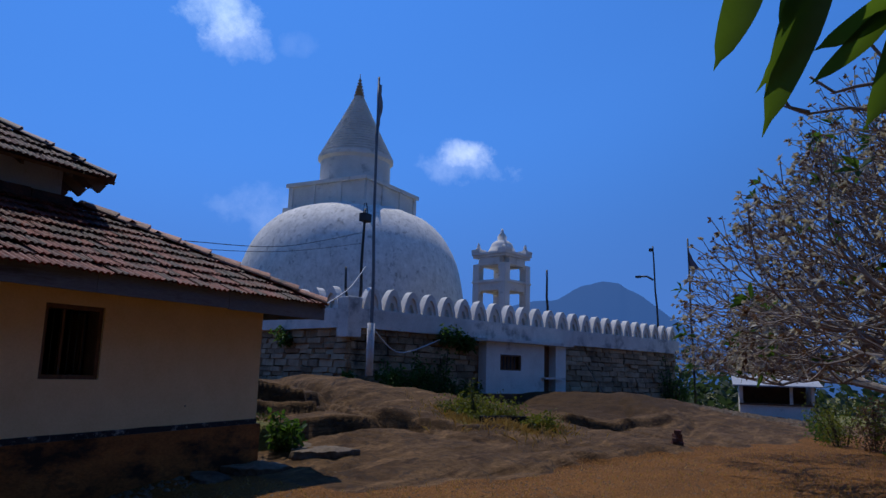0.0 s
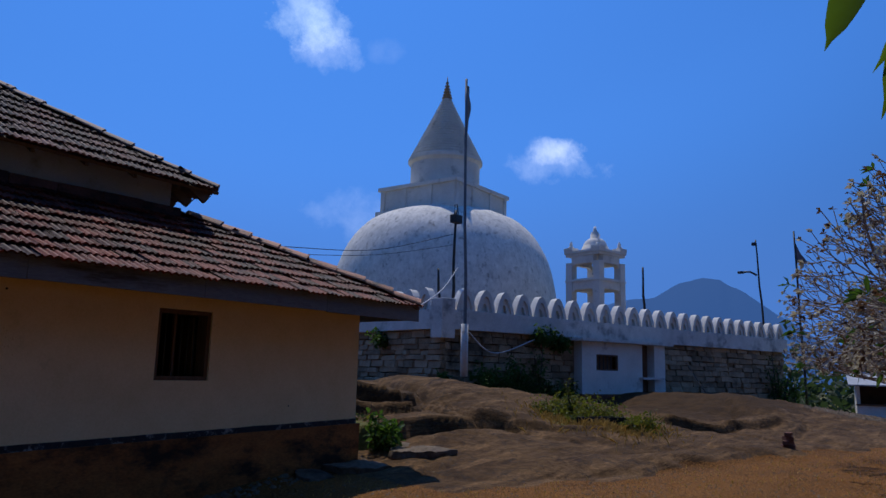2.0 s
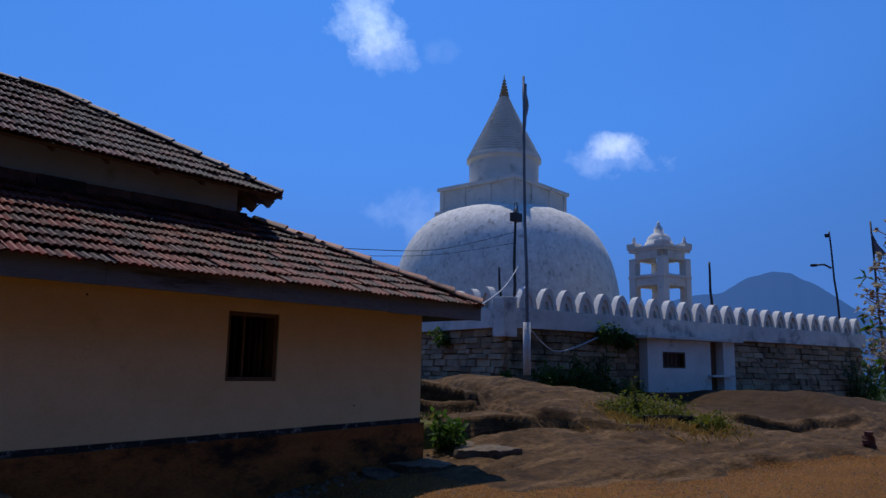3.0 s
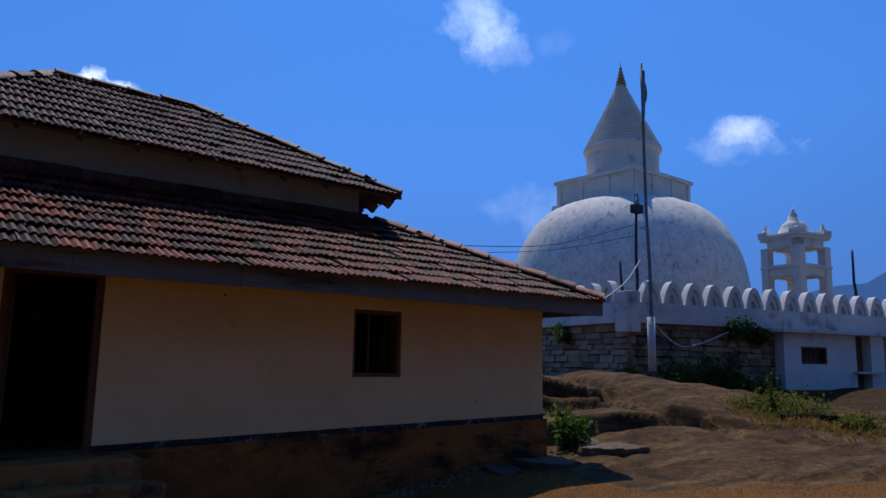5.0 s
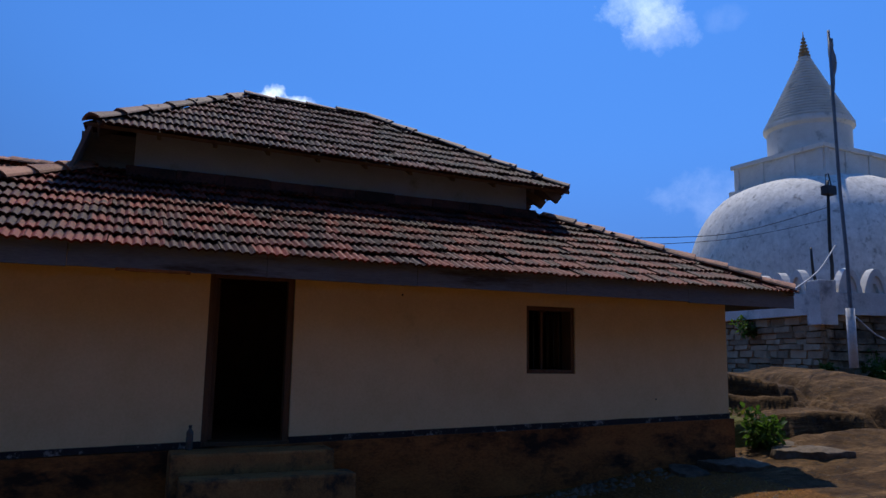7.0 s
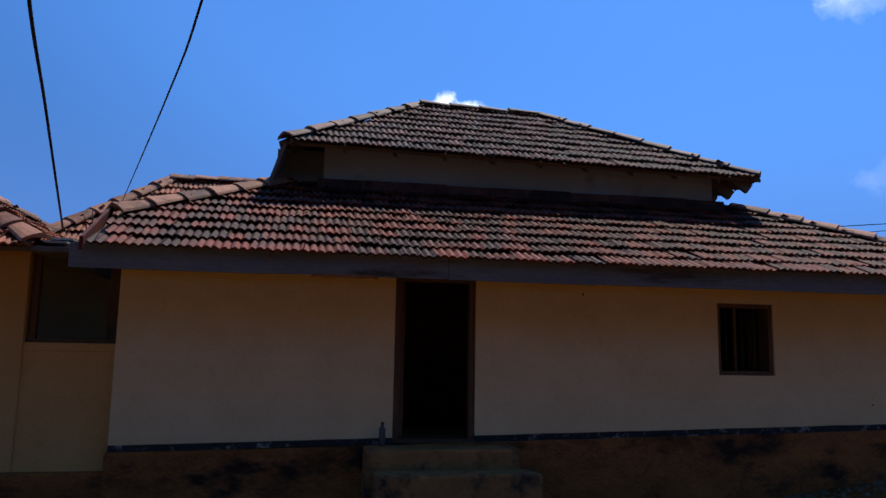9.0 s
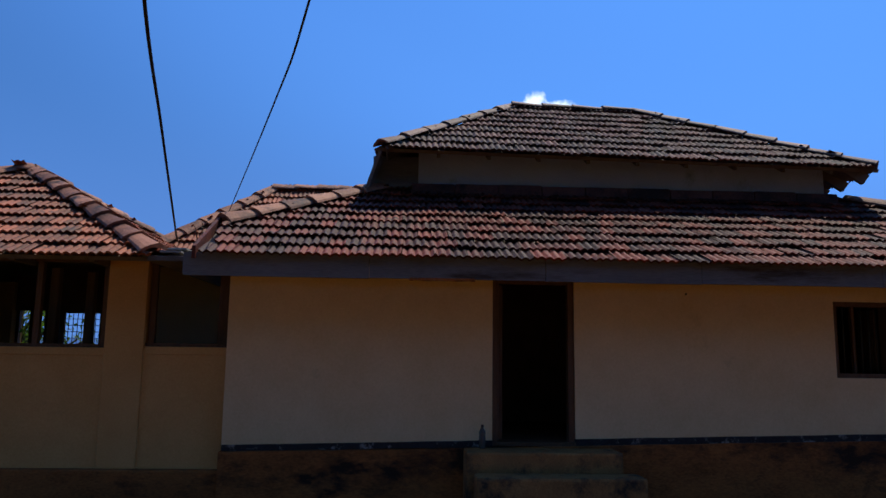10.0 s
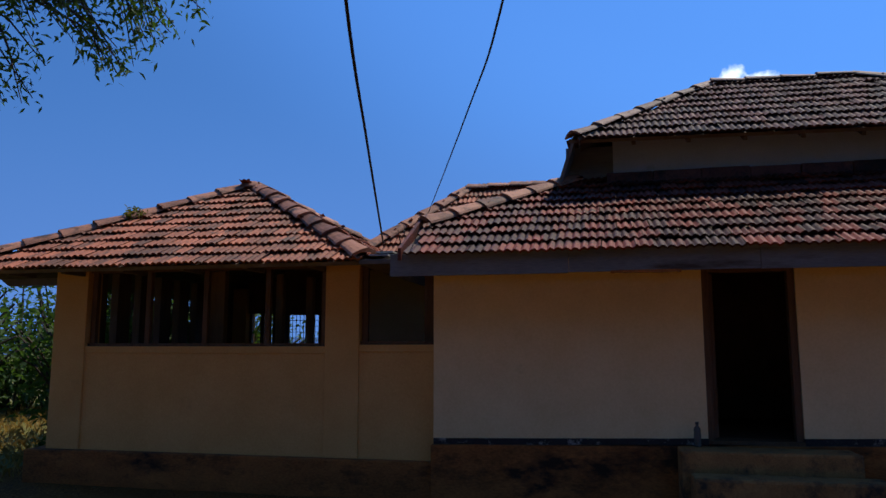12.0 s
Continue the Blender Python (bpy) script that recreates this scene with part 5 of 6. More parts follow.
sb = bearing(76.4, 0, 17.6)
stump = thing("brick_pile", (sb.x, sb.y, ground_z(sb.x, sb.y)[0]), "small pile of red bricks on the rock edge", "bricks")
for i, (x, y, z, r) in enumerate(((0, -0.06, 0, 10), (0.02, 0.08, 0, 25), (-0.03, 0, 0.085, -15), (0.03, 0.02, 0.17, 40), (0.0, 0, 0.255, 5))):
    o = box("brick", (-0.13, -0.065, 0), (0.13, 0.065, 0.085), M["brickred"], stump, bevel=0.01)
    o.matrix_local = pose(x, y, z - 0.02, 0, 0, r)

lg = bearing(86.5, 0, 20.5)
log = tube("fallen_log", [(lg.x - 0.4, lg.y + 1.6, -0.33), (lg.x, lg.y, -0.3), (lg.x + 0.5, lg.y - 1.8, -0.32)], [0.13, 0.15, 0.11], M["bark_dark"], None, n=10)
tagged(log, "dark fallen log lying at the yard edge", "log")
stick = tube("leaning_stick", [bearing(69.8, 1.1, 33.2), bearing(71.3, -1.35, 31.5)], [0.018, 0.022], M["rafter"], None, n=6)
tagged(stick, "thin weathered stick leaning on the terrace wall", "stick")

# white stall beyond the terrace
sh = bearing(83.0, 0, 39)
shed = thing("stall", (sh.x, sh.y, -0.33), "small white roadside stall with a long dark opening", "stall", rz=-83.0 + 4)
box("front_wall", (-1.6, -1.2, -0.1), (1.6, -1.05, 0.75), M["white"], shed)
box("side_wall", (-1.6, -1.05, -0.1), (-1.45, 1.2, 1.6), M["white"], shed)
box("side_wall", (1.45, -1.05, -0.1), (1.6, 1.2, 1.6), M["white"], shed)
box("rear_wall", (-1.45, 1.05, -0.1), (1.45, 1.2, 1.6), M["void"], shed)
for x in (-1.6, 0.55, 1.45):
    box("post", (x, -1.19, 0.75), (x + 0.13, -1.06, 1.6), M["white"], shed)
box("counter", (-1.62, -1.3, 0.75), (1.62, -1.0, 0.82), M["wood"], shed, bevel=0.01)
bm = bmesh.new()
add_box(bm, -1.9, -1.7, 1.6, 1.9, 1.5, 1.66)
for v in bm.verts:
    if v.co.y > 0:
        v.co.z += 0.5
part("roof_sheet", bm, M["zinc"], shed, "pale zinc sheet roof")
bm = bmesh.new()
lathe(bm, [(0.42, -0.1), (0.42, 0.05), (0.3, 0.2), (0.1, 0.24)], 18)
part("basin", bm, M["brickred"], shed).location = (0, -1.45, 0)

# far hills, their haze painted in as blue base colour and emission
def hill_material(name, colour, haze_glow):
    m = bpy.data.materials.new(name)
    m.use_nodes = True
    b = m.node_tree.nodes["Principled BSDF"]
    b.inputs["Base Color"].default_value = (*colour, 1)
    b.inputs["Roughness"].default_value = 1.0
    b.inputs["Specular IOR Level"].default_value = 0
    b.inputs["Emission Color"].default_value = (*haze_glow, 1)
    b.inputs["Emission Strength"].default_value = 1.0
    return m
M["hill"] = hill_material("hill_painted_haze", (0.02, 0.03, 0.05), (0.026, 0.075, 0.22))
M["hill_far"] = hill_material("far_ridge_painted_haze", (0.03, 0.04, 0.06), (0.024, 0.075, 0.25))
def ridge(name, dist, profile, mat, label, seed):
    azs = [p[0] for p in profile]
    vs, fs = [], []
    n = 220
    for i in range(n + 1):
        az = azs[0] + (azs[-1] - azs[0]) * i / n
        el = float(np.interp(az, azs, [p[1] for p in profile])) + 0.12 * noise.fractal(Vector((az * 0.6, seed, 0)), 1.0, 2.0, 5)
        for d, e in ((dist - 500, -2.0), (dist - 250, el * 0.45 - 1), (dist, el), (dist + 400, -2.0)):
            vs.append(bearing(az, e, d))
    for i in range(n):
        for k in range(3):
            fs.append((i * 4 + k, (i + 1) * 4 + k, (i + 1) * 4 + k + 1, i * 4 + k + 1))
    o = raw(name, vs, fs, mat, smooth=True)
    return tagged(o, label, "hill", kind="structure")
ridge("backdrop_hill", 3000, [(58, 1), (61, 4.6), (63.5, 5.3), (65.7, 5.7), (67.7, 5.95), (69.4, 6.9), (71.1, 7.4), (72.4, 7.15), (74, 6.2), (76.4, 4.5), (79, 2.6), (82, 1.4), (86, 0.8), (100, 0.5)], M["hill"], "blue mountain with painted haze rising beyond the terrace", 3)
ridge("backdrop_ridge", 3900, [(-75, 0.3), (-40, 0.7), (0, 0.6), (40, 1.0), (60, 1.6), (74, 2.2), (80, 2.6), (90, 2.0), (120, 1.0), (180, 0.5)], M["hill_far"], "pale far ridge with painted haze", 8)

# ---- plants ----
def clump(name, at, r, h, n, size, mat, label, category="bush", seed=0, stems=True):
    """A leafy shrub of separate leaves on thin stems."""
    rr = random.Random(seed)
    e = thing(name, at, label, category)
    hp, st_ = Heap(), Heap()
    k = max(5, n // 60)
    for j in range(k):
        a, d = rr.uniform(0, 6.283), r * rr.random() ** 0.6
        tip = Vector((d * math.cos(a), d * math.sin(a), h * (0.55 + 0.45 * rr.random()) * (1 - 0.35 * (d / r) ** 2)))
        base = Vector((tip.x * 0.25, tip.y * 0.25, -0.05))
        pts = [base.lerp(tip, q / 4) + Vector((0, 0, 0.1 * h * math.sin(q * 0.785))) for q in range(5)]
        st_.put(*tube_data(pts, [0.005 * h + 0.003] * 5, 4))
        for q in range(n // k):
            p = pts[0].lerp(pts[4], rr.uniform(0.15, 1.0)) + Vector((rr.gauss(0, 1), rr.gauss(0, 1), rr.gauss(0, 1))) * r * 0.16
            p.z = max(p.z, 0.0)
            random.seed(seed * 7919 + j * 131 + q)
            hp.leaf(p, Vector((rr.gauss(0, 1), rr.gauss(0, 1), rr.gauss(0.4, 0.7))), size * rr.uniform(0.6, 1.3), size * 0.42 * rr.uniform(0.7, 1.2))
    hp.done("leaves", mat, e)
    tagged(st_.done("stalk_tangle", M["bark_dark"], e), kind="stuff")
    return e
def on_ground(az, d):
    p = bearing(az, 0, d)
    return (p.x, p.y, ground_z(p.x, p.y)[0])
clump("corner_shrub", (8.55, 6.55, 0.05), 0.4, 0.75, 420, 0.16, M["leaf"], "leafy green shrub at the plinth corner", seed=1)
clump("grass_tuft", (8.6, 7.6, 0.35), 0.6, 0.3, 260, 0.16, M["weed"], "yellow-green grass tuft beside the plinth", "grass", 2)
for i, (az, d, r, h) in enumerate(((61.2, 17.6, 0.7, 0.55), (62.4, 18.3, 0.7, 0.55), (64.3, 18.0, 0.8, 0.5), (65.8, 17.0, 0.55, 0.4), (61.6, 16.8, 0.45, 0.32), (66.9, 16.7, 0.55, 0.32), (60.2, 18.0, 0.5, 0.35), (63.0, 17.6, 0.6, 0.5))):
    clump("weed_patch", on_ground(az, d), r, h, 620, 0.1, M["weed"], "bright green weeds growing round the trough", "weeds", 10 + i)
clump("tall_weed", on_ground(61.3, 17.2), 0.16, 1.15, 200, 0.11, M["weed"], "tall leafy weed stalk among the weeds", "weed", 30)
wallp = [(47.4, 2.6, 26.5, 0.7, 0.7), (59.3, 3.0, 26.6, 0.75, 0.6), (60.6, 2.4, 27.2, 0.5, 0.5)]
for i, (az, el, d, r, h) in enumerate(wallp):
    p = bearing(az, el, d)
    clump("wall_plant", (p.x, p.y, p.z - h * 0.5), r, h, 420, 0.2, M["leaf"], "green plant rooted in the stone wall", "plant", 40 + i)
for i, (az, el, d, r, h) in enumerate(((54.6, 0.4, 23.6, 0.5, 0.8), (56.0, 0.0, 24.4, 0.6, 0.7), (58.0, 0.2, 25.6, 0.6, 0.9), (59.8, 0.6, 26.6, 0.6, 1.2), (61.0, 0.2, 27.4, 0.5, 0.9), (76.3, 0.3, 40.0, 0.9, 2.6), (75.6, 2.2, 39.6, 0.8, 1.6), (77.0, -0.8, 40.4, 1.0, 1.2), (75.9, 0.3, 39.2, 0.7, 3.4), (76.6, 0.3, 39.8, 0.8, 2.2), (56.8, 0.3, 25.0, 0.5, 1.4), (58.9, 0.3, 26.2, 0.6, 1.9), (51.0, -0.2, 23.6, 0.3, 0.4))):
    p = bearing(az, el, d)
    p = Vector((p.x, p.y, 0))
    s_ = (p - WC).dot(WN)
    if s_ < 0.5 and az < 70:
        p = p + WN * (0.5 - s_)
    clump("creeper", (p.x, p.y, ground_z(p.x, p.y)[0]), r, h, 420, 0.16, M["leaf"], "dark creeper growing up the stone wall", "creeper", 60 + i)
for i, (az, d, r, h, mt) in enumerate(((87.0, 22, 1.0, 1.5, "weed"), (88.9, 21, 0.8, 1.3, "leaf_dry"), (91.0, 20, 1.0, 1.6, "weed"), (86.0, 24, 0.7, 1.0, "leaf"))):
    clump("shrub", on_ground(az, d), r, h, 800, 0.11, M[mt], "scrubby yellow-green bush at the yard edge", "bush", 80 + i)
for i, (az, d, r, h) in enumerate(((-42.5, 23, 1.8, 3.0), (-46.5, 22, 1.8, 2.8), (-39.5, 22, 2.2, 3.6), (-36, 23, 2.2, 3.3), (-32, 22, 2.0, 3.2), (-28, 21, 2.0, 3.0), (-48, 20, 2.5, 3.5), (-38, 14.5, 1.3, 2.7), (-34, 15.5, 1.3, 2.7), (-31, 16.5, 1.4, 2.8), (-37, 17, 1.5, 2.9), (-28.5, 17, 1.2, 2.6))):
    p = bearing(az, 0, d)
    clump("bush", (p.x, p.y, -0.15), r, h + 0.5, 2400, 0.2, M["leaf"], "dense green bush behind the pavilion", "bush", 100 + i)

clump("roof_weed", (-8.1, 7.6, 3.36), 0.26, 0.26, 130, 0.08, M["weed"], "small weeds rooted on the pavilion hip", "weeds", 140)
clump("dry_twigs", (-4.15, 9.2, 2.75), 0.45, 0.75, 30, 0.05, M["leaf_dry"], "bare dry twigs in the roof valley", "twigs", 141)

# far scrub down the slope
hp = Heap()
rr = random.Random(77)
for i in range(150):
    az, d = rr.uniform(62, 102), rr.uniform(58, 110)
    c = bearing(az, 0, d)
    c.z = ground_z(c.x, c.y)[0] + 0.5
    r = rr.uniform(1.5, 3.6)
    for q in range(110):
        v = Vector((rr.gauss(0, 1), rr.gauss(0, 1), rr.gauss(0, 0.8))).normalized() * r * rr.uniform(0.6, 1.05)
        random.seed(i * 997 + q)
        hp.leaf(c + v + Vector((0, 0, r * 0.6)), v, rr.uniform(0.5, 0.9), rr.uniform(0.4, 0.7))
tagged(hp.done("far_scrub", M["far_leaf"]), "dull green scrub falling away beyond the terrace", "scrub", kind="stuff")

# dry grass and stones over the yard
hp = Heap()
for i in range(3800):
    az, d = rr.uniform(40, 96), 5 + 15 * rr.random() ** 0.8
    p = bearing(az, 0, d)
    z, rk = ground_z(p.x, p.y)
    if rk > 0.35 or (p.x < 8.8 and p.y > 5.5):
        continue
    random.seed(i)
    hp.leaf(Vector((p.x, p.y, z - 0.01)), Vector((rr.gauss(0, 0.5), rr.gauss(0, 0.5), 1)), rr.uniform(0.04, 0.11), 0.012, 0.1)
for i in range(2600):
    az, d = rr.gauss(63.4, 2.2), rr.gauss(17.0, 0.8)
    p = bearing(az, 0, d)
    random.seed(90000 + i)
    hp.leaf(Vector((p.x, p.y, ground_z(p.x, p.y)[0] - 0.02)), Vector((rr.gauss(0, 0.5), rr.gauss(0, 0.5), 1)), rr.uniform(0.12, 0.34), 0.014, 0.25)
for i in range(5000):
    p = Vector((rr.uniform(-16, -9), rr.uniform(4, 16), 0))
    random.seed(130000 + i)
    hp.leaf(Vector((p.x, p.y, ground_z(p.x, p.y)[0] - 0.02)), Vector((rr.gauss(0, 0.5), rr.gauss(0, 0.5), 1)), rr.uniform(0.12, 0.4), 0.022, 0.25)
tagged(hp.done("dry_grass", M["grass"]), "dry yellow grass over the gravel and round the weeds", "grass", kind="stuff")
hp = Heap()
def pebble(heap, p, r, rr):
    q = [(0, 0, 1), (1, 0, 0.1), (0.3, 0.95, 0), (-0.8, 0.6, 0.1), (-0.8, -0.6, 0), (0.3, -0.95, 0.1)]
    a = rr.uniform(0, 6.28)
    vs = []
    for x, y, z in q:
        x, y, z = x * rr.uniform(0.7, 1.2), y * rr.uniform(0.7, 1.2), z * rr.uniform(0.5, 0.9)
        vs.append(p + Vector((x * math.cos(a) - y * math.sin(a), x * math.sin(a) + y * math.cos(a), z - 0.15)) * r)
    heap.put(vs, [(0, 1, 2), (0, 2, 3), (0, 3, 4), (0, 4, 5), (0, 5, 1)])
for i in range(5000):
    az, d = rr.uniform(30, 96), 4.5 + 16 * rr.random() ** 0.7
    p = bearing(az, 0, d)
    if p.y > 6.2 and p.x < 8:
        continue
    z, rk = ground_z(p.x, p.y)
    if rk > 0.5 and rr.random() < 0.93:
        continue
    p.z = z
    pebble(hp, p, rr.uniform(0.008, 0.03), rr)
for i in range(160):
    p = Vector((rr.gauss(5.2, 1.0), 6.2 + rr.uniform(-0.35, 0.2), 0))
    p.z = ground_z(p.x, p.y)[0]
    pebble(hp, p, rr.uniform(0.02, 0.08), rr)
for i in range(700):
    p = bearing(rr.uniform(77.5, 87), 0, rr.uniform(29, 37))
    p.z = ground_z(p.x, p.y)[0]
    pebble(hp, p, rr.uniform(0.05, 0.14), rr)
tagged(hp.done("gravel", M["rock"]), "loose gravel and pebbles over the yard", "gravel", kind="stuff")

# boulders beside the house
def slab(at, size, rz, seed, label, tilt=0, ledge=0.3):
    """A weathered outcrop: rounded plan, worn top, strata on its edge; ledge: how abruptly its rim breaks off."""
    bm = bmesh.new()
    bmesh.ops.create_cube(bm, size=1.0)
    bmesh.ops.subdivide_edges(bm, edges=bm.edges[:], cuts=23, use_grid_fill=True)
    for v in bm.verts:
        c = v.co
        k = max(abs(c.x), abs(c.y)) * 2
        rad = math.hypot(c.x, c.y)
        if rad > 0.01:
            sq = max(abs(c.x), abs(c.y)) / rad
            edge = 1 + 0.22 * noise.noise(Vector((c.x / rad * 1.6, c.y / rad * 1.6, seed))) + 0.1 * noise.noise(Vector((c.x / rad * 5, c.y / rad * 5, seed + 9)))
            f = (0.25 + 0.75 * sq * 1.1) * edge
            c.x, c.y = c.x * f, c.y * f
        if c.z > 0:
            c.z *= (1 - (1 - ledge) * smooth01(k)) 
        w_ = Vector((c.x * size[0], c.y * size[1], c.z * size[2]))
        strata = noise.noise(Vector((w_.x * 0.35, w_.y * 1.3, w_.z * 6 + seed)))
        rough = noise.fractal(w_ * 1.4 + Vector((seed, 3, 0)), 0.9, 2.1, 5)
        push = Vector((c.x, c.y, 0)) * (0.16 * strata)
        v.co = w_ + Vector((push.x * size[0], push.y * size[1], 0.13 * rough * min(1, size[2] * 2) + 0.05 * strata))
    o = part("rock_slab", bm, M["rock"], None, smooth=True)
    o.matrix_world = pose(*at, tilt, 0, rz)
    return tagged(o, label, "rock")
for i, (x, y, r) in enumerate(((7.5, 6.0, 0.42), (8.75, 5.85, 0.46), (6.6, 6.05, 0.3))):
    slab((x, y, ground_z(x, y)[0] - r * 0.12), (r * 2.5, r * 1.9, r * 0.75), 20 * i, 40 + i * 2.3, "grey boulder at the foot of the plinth", 0, 0.5)

# ---- bare-branched frangipani tree ----
def frangipani(at, seed, reach, levels):
    rr = random.Random(seed)
    tree = thing("frangipani_tree", at, "wide bare frangipani tree with pale forking branches and few blossoms", "tree")
    wood, bloom, dry, green = Heap(), Heap(), Heap(), Heap()
    tips = []
    def grow(p, d, length, r, level):
        q = p + d * length * 0.5 + Vector((0, 0, -0.02 * length))
        e = p + d * length + Vector((0, 0, 0.06 * length))
        wood.put(*tube_data([p, q, e], [r, r * 0.86, r * 0.78], 4 if level > 4 else 6))
        if level == levels:
            tips.append((e, d))
            return
        k = 3 if rr.random() < (0.75 if level < 2 else 0.32) else 2
        spin = rr.uniform(0, 6.28)
        u = d.orthogonal().normalized()
        w_ = d.cross(u)
        for i in range(k):
            a = spin + 6.283 * i / k + rr.uniform(-0.4, 0.4)
            spread = rr.uniform(0.45, 0.8) if level < 3 else rr.uniform(0.35, 0.7)
            nd = (d + (u * math.cos(a) + w_ * math.sin(a)) * spread)
            out = Vector((e.x, e.y, 0))
            nd += out.normalized() * 0.10 + Vector((0, 0, 0.10 if level > 2 else 0.0))
            if e.z < 1.75 and nd.z < 0.1:
                nd.z = 0.1 + 0.4 * abs(nd.z)
            nd.normalize()
            grow(e, nd, length * rr.uniform(0.7, 0.92), max(0.007, r * 0.7), level + 1)
    tube("trunk", [(0, 0, -0.1), (0.05, 0, 0.5), (0.0, 0.05, 1.0)], [0.26, 0.2, 0.18], M["bark"], tree)
    for i in range(6):
        a = i * 1.047 + rr.uniform(-0.2, 0.2)
        grow(Vector((0, 0, 0.85 + 0.04 * i)), Vector((math.cos(a), math.sin(a), rr.uniform(0.3, 1.1))).normalized(), reach * rr.uniform(0.9, 1.1), 0.10, 0)
    for i, (p, d) in enumerate(tips):
        random.seed(seed * 5003 + i)
        roll = rr.random()
        if roll < 0.42:
            for q in range(6):
                bloom.leaf(p, d + Vector((rr.gauss(0, 0.6), rr.gauss(0, 0.6), rr.gauss(0, 0.6))), rr.uniform(0.05, 0.1), 0.045)
        if roll > 0.3 and roll < 0.85:
            for q in range(4):
                dry.leaf(p, d + Vector((rr.gauss(0, 0.9), rr.gauss(0, 0.9), rr.gauss(-0.2, 0.6))), rr.uniform(0.045, 0.095), 0.036)
        if roll > 0.985:
            for q in range(7):
                green.leaf(p, d + Vector((rr.gauss(0, 0.8), rr.gauss(0, 0.8), rr.gauss(0, 0.5))), rr.uniform(0.18, 0.3), 0.07)
    tagged(wood.done("bough_wood", M["bark"], tree), kind="stuff")
    bloom.done("blossoms", M["blossom"], tree, "pale cream blossom clusters")
    dry.done("dry_leaves", M["leaf_dry"], tree, "withered brown leaves")
    green.done("leaves", M["leaf"], tree, "a few green leaf tufts")
    return tree
tp = bearing(95.0, 0, 16.5)
frangipani((tp.x, tp.y, -0.12), 5, 1.25, 8)
tp = bearing(104, 0, 11.5)
near_tree = frangipani((tp.x, tp.y, -0.12), 9, 1.12, 8)
off = Vector((tp.x, tp.y, -0.12))
for pts in (((97, 19, 9.5), (91, 18.2, 9.2), (88.8, 18.85, 9.0), (86.0, 18.8, 8.9), (84.0, 19.8, 8.8)), ((97, 20.2, 9.2), (89.2, 20.2, 9.0), (87.9, 20.0, 8.9), (86.35, 21.3, 8.8)), ((86.2, 18.9, 8.9), (84.9, 19.4, 8.85), (84.3, 20.4, 8.8)), ((95, 20, 9.4), (91, 21.8, 9.1), (89.8, 23.6, 8.9))):
    tube("branch", [bearing(*q) - off for q in pts], [0.024 - 0.003 * k for k in range(len(pts))], M["bark"], near_tree)

# ---- long leaves hanging into the yard, on the bough of a tree behind ----
bough = thing("shade_tree", (4.2, -5.5, -0.12), "large shade tree with long glossy leaves on drooping twigs", "tree")
def to_bough(v):
    return Vector(v) - Vector((4.2, -5.5, -0.12))
def long_leaf(base, tip, width, bend, roll):
    """A lance-shaped leaf with a raised midrib, drawn-out tip and slight curl."""
    base, tip = to_bough(base), to_bough(tip)
    d = tip - base
    L = d.length
    d.normalize()
    view = to_bough((-0.88, -2.18, 1.43)) - base
    side = d.cross(view).normalized()
    nrm = side.cross(d).normalized()
    side = (side * math.cos(roll) + nrm * math.sin(roll)).normalized()
    nrm = side.cross(d).normalized()
    vs, fs, n = [], [], 14
    for i in range(n + 1):
        u = i / n
        wd = width * 0.5 * (math.sin(math.pi * u ** 0.92) ** 0.8 + 0.02)
        if u > 0.86:
            wd *= 0.55
        c = base + d * L * u + side * bend * L * math.sin(math.pi * u) + nrm * 0.04 * L * math.sin(math.pi * u * 1.2)
        vs += [c - side * wd + nrm * wd * 0.35, c, c + side * wd + nrm * wd * 0.35]
    for i in range(n):
        for k in range(2):
            fs.append((i * 3 + k, (i + 1) * 3 + k, (i + 1) * 3 + k + 1, i * 3 + k + 1))
    return raw("leaf", vs, fs, M["leaf_big"], bough, smooth=True)
for base, tip, wd, bend, roll in (
        ((83.3, 30.6), (79.8, 22.6), 0.092, -0.02, 0.1), ((88.7, 31.0), (83.02, 17.55), 0.1, 0.0, 0.05), ((86.9, 30.4), (82.85, 20.6), 0.07, -0.07, 0.6),
        ((86.7, 29.8), (84.5, 24.5), 0.06, 0.0, 0.2), ((93.6, 26.3), (86.75, 22.9), 0.066, -0.03, 0.2), ((92.4, 25.4), (86.4, 20.7), 0.05, -0.02, 0.2), ((93.2, 26.0), (89.6, 17.2), 0.08, -0.05, 0.1), ((95.5, 25.5), (91.3, 18.4), 0.09, -0.05, 0.2)):
    long_leaf(bearing(*base, 1.95), bearing(*tip, 1.85), wd, bend, roll)
twig = [to_bough(bearing(*a)) for a in ((104, 40, 2.6), (96, 32, 2.2), (90, 29, 2.0), (85, 29, 1.95))]
tube("twig", twig, [0.02, 0.014, 0.01, 0.006], M["bark_dark"], bough)
tube("trunk", [(0, 0, -0.1), (0.1, 0.1, 1.5), (-0.1, 0.4, 3.2), twig[0] + Vector((0.3, -0.2, 0.6)), twig[0]], [0.28, 0.22, 0.16, 0.05, 0.02], M["bark_dark"], bough, n=10)

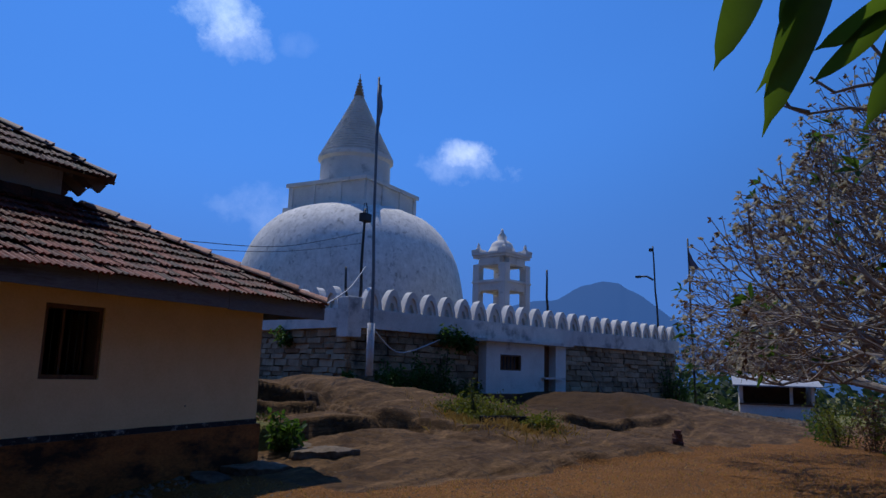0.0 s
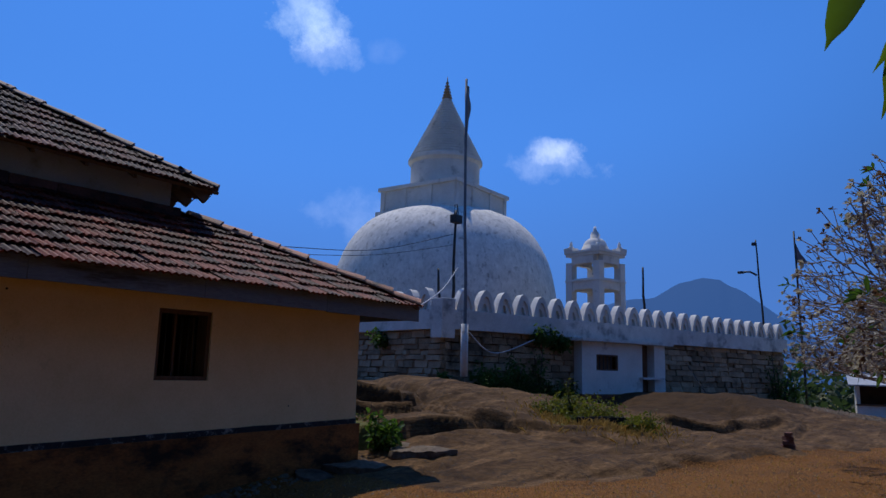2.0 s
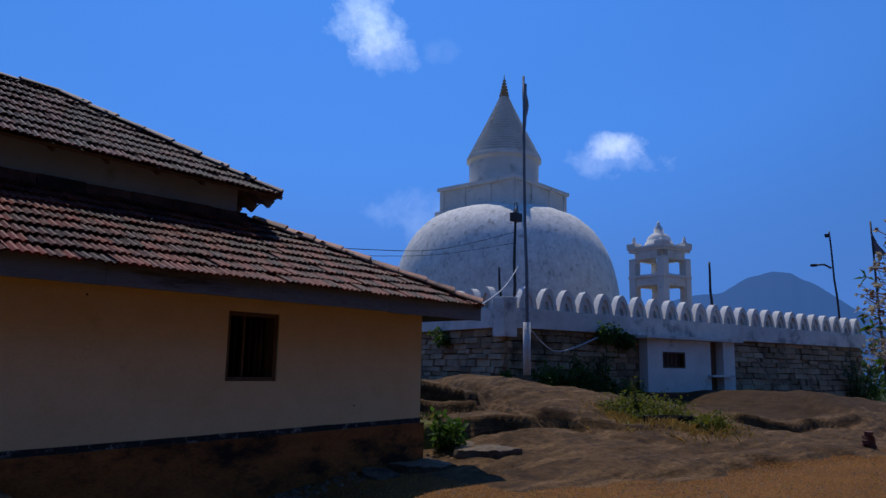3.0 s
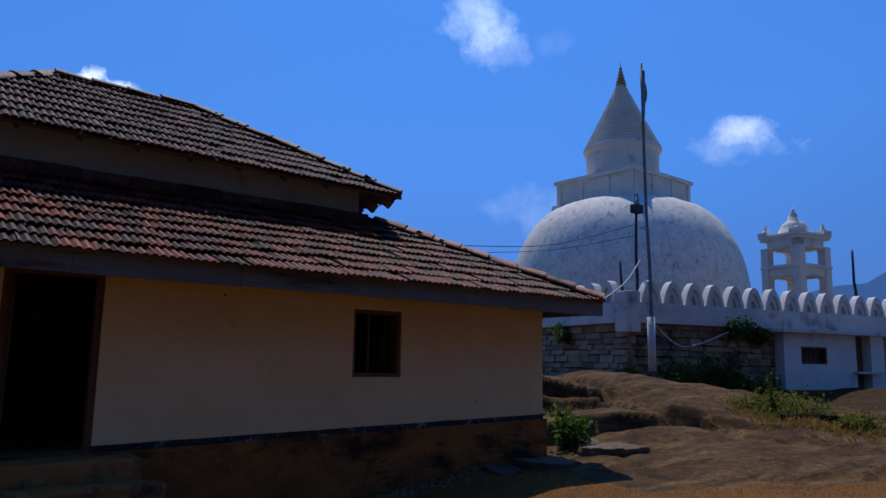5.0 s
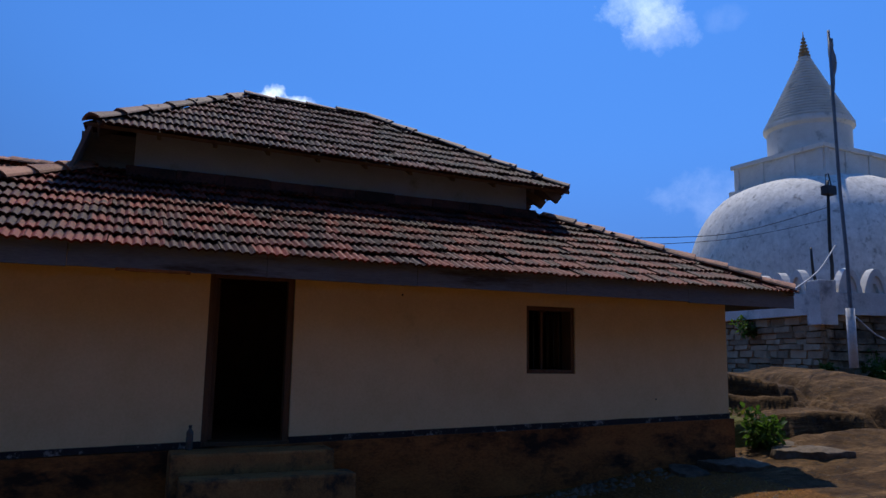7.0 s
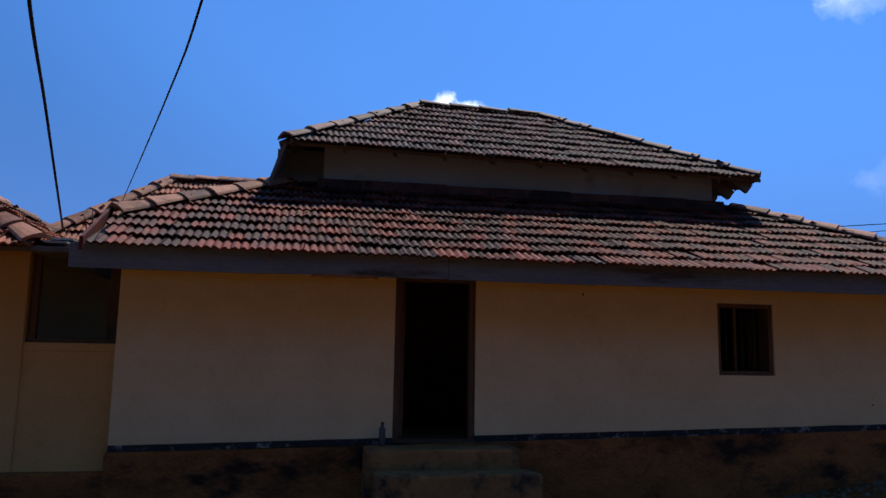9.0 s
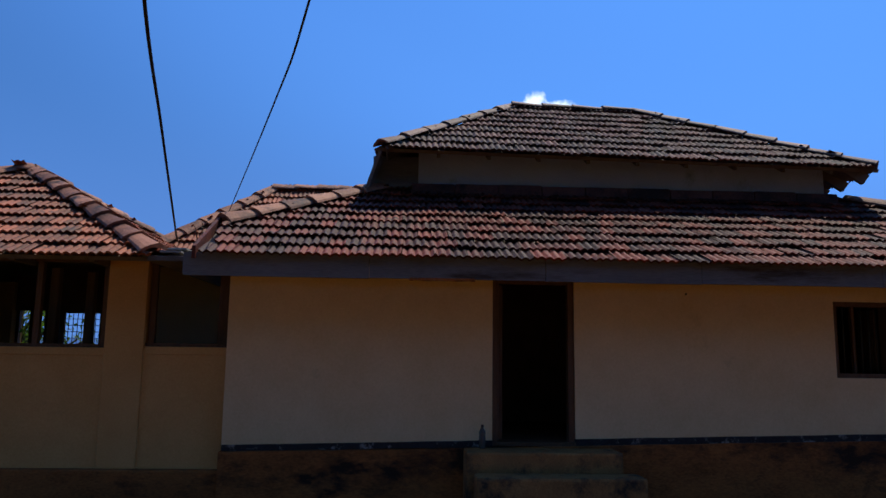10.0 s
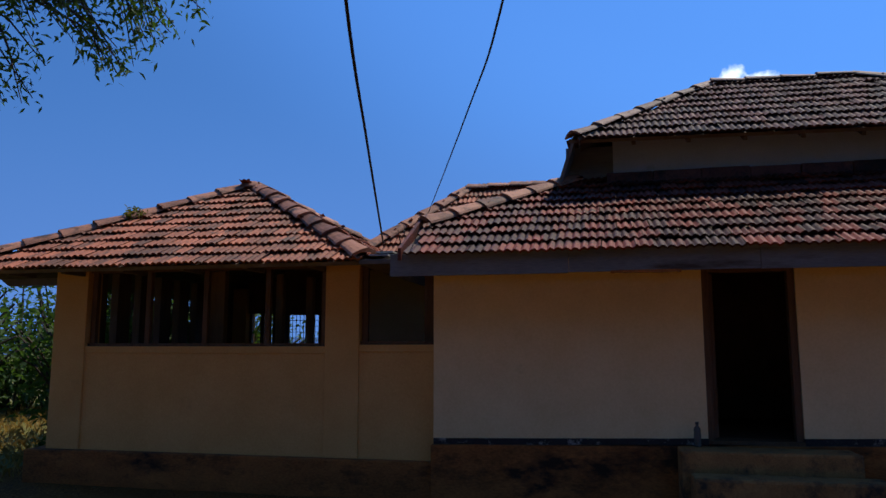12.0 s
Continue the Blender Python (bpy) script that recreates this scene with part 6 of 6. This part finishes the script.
def crown(parent, centre, radii, n, size, mat, seed, limbs_from):
    """Foliage of separate leaves in clumps at the ends of limbs, with gaps between."""
    rr = random.Random(seed)
    hp, wood = Heap(), Heap()
    for j in range(n):
        v = Vector((rr.gauss(0, 1), rr.gauss(0, 1), rr.gauss(0, 1))).normalized() * rr.uniform(0.45, 1.0)
        c = Vector(centre) + Vector((v.x * radii[0], v.y * radii[1], v.z * radii[2]))
        a = Vector(limbs_from)
        m1 = a.lerp(c, 0.55) + Vector((0, 0, 0.25))
        wood.put(*tube_data([a, m1, c], [0.07, 0.035, 0.008], 4))
        for q in range(90):
            p = c + Vector((rr.gauss(0, 0.42), rr.gauss(0, 0.42), rr.gauss(0, 0.3)))
            random.seed(seed * 10007 + j * 97 + q)
            hp.leaf(p, Vector((rr.gauss(0, 1), rr.gauss(0, 1), rr.gauss(-0.4, 0.6))), size * rr.uniform(0.7, 1.3), size * 0.4, 0.15)
    hp.done("crown", mat, parent)
    tagged(wood.done("limbs", M["bark_dark"], parent), kind="stuff")
crown(bough, to_bough((3.2, -5.6, 5.6)), (3.4, 2.6, 1.9), 110, 0.24, M["leaf_big"], 3, (-0.1, 0.4, 3.2))

# leafy branch hanging in beside the pavilion
acacia = thing("leafy_tree", (-9.5, -1.2, -0.12), "small-leaved tree with fine drooping branches over the yard", "tree")
def to_ac(v):
    return Vector(v) - Vector((-9.5, -1.2, -0.12))
tube("trunk", [(0, 0, -0.1), (0.1, 0.1, 1.6), (0.3, 0.5, 3.4), (0.9, 1.2, 4.6)], [0.24, 0.2, 0.15, 0.08], M["bark_dark"], acacia, n=10)
hp, wd_ = Heap(), Heap()
rr = random.Random(31)
for i in range(150):
    az = rr.uniform(-54, -30.5)
    low = np.interp(az, [-54, -44, -42, -40, -37, -34, -30], [14, 15.5, 16, 19.5, 18.3, 21.5, 24])
    el = low + 0.5 + 12 * rr.random() ** 1.4
    tipv = to_ac(west(az, el, rr.uniform(6.4, 7.6)))
    a = to_ac(west(az - rr.uniform(2, 7), el + rr.uniform(3, 7), 7.4))
    m1 = a.lerp(tipv, 0.6) + Vector((0, 0, 0.12))
    wd_.put(*tube_data([a, m1, tipv], [0.014, 0.009, 0.004], 4))
    for q in range(42):
        p = (a.lerp(m1, rr.random()) if rr.random() < 0.35 else m1.lerp(tipv, rr.random())) + Vector((rr.gauss(0, 0.07), rr.gauss(0, 0.07), rr.gauss(0, 0.07)))
        random.seed(i * 313 + q)
        hp.leaf(p, Vector((rr.gauss(0, 1), rr.gauss(0, 1), rr.gauss(-0.3, 0.7))), rr.uniform(0.05, 0.11), 0.03)
hp.done("hanging_leaves", M["leaf"], acacia)
tagged(wd_.done("twig_tangle", M["bark_dark"], acacia), kind="stuff")
crown(acacia, to_ac((-9.2, -1.8, 6.3)), (3.0, 3.0, 1.8), 70, 0.16, M["leaf"], 8, (0.9, 1.2, 4.6))

# unseen trees added behind the yard to block sky light from the house front
def sky_block_tree(x, y, height, r, seed):
    e = thing("sky_block_tree", (x, y, -0.15), "tall dark-leaved unseen tree added behind the yard to block sky light", "tree", "grove behind the yard")
    tube("trunk", [(0, 0, -0.1), (0.1, 0.05, height * 0.25), (-0.05, 0.1, height * 0.5), (0, 0, height * 0.75)], [0.35, 0.28, 0.2, 0.08], M["bark_dark"], e, n=10)
    crown(e, (0, 0, height * 0.62), (r, r, height * 0.38), 150, 0.42, M["leaf"], seed, (0, 0, height * 0.45))
for i, (x, y, hgt, r) in enumerate(((-15, -4, 12, 4.2), (-13, -11, 13, 4.6), (-6, -12, 13, 4.8), (1, -11.5, 13, 4.8), (8, -12, 12, 4.6), (13, -9, 11, 4.0), (-2, -18, 15, 5.5), (7, -19, 15, 5.5), (-10, -18, 15, 5.5))):
    sky_block_tree(x, y, hgt, r, 200 + i)

# stones of the terrace faces
stone_face(WC, wall_rot, 0.0, LEN, foot, rs)
stone_face(WC, side_rot, -9.0, 0.12, lambda t: 0.95, rs)
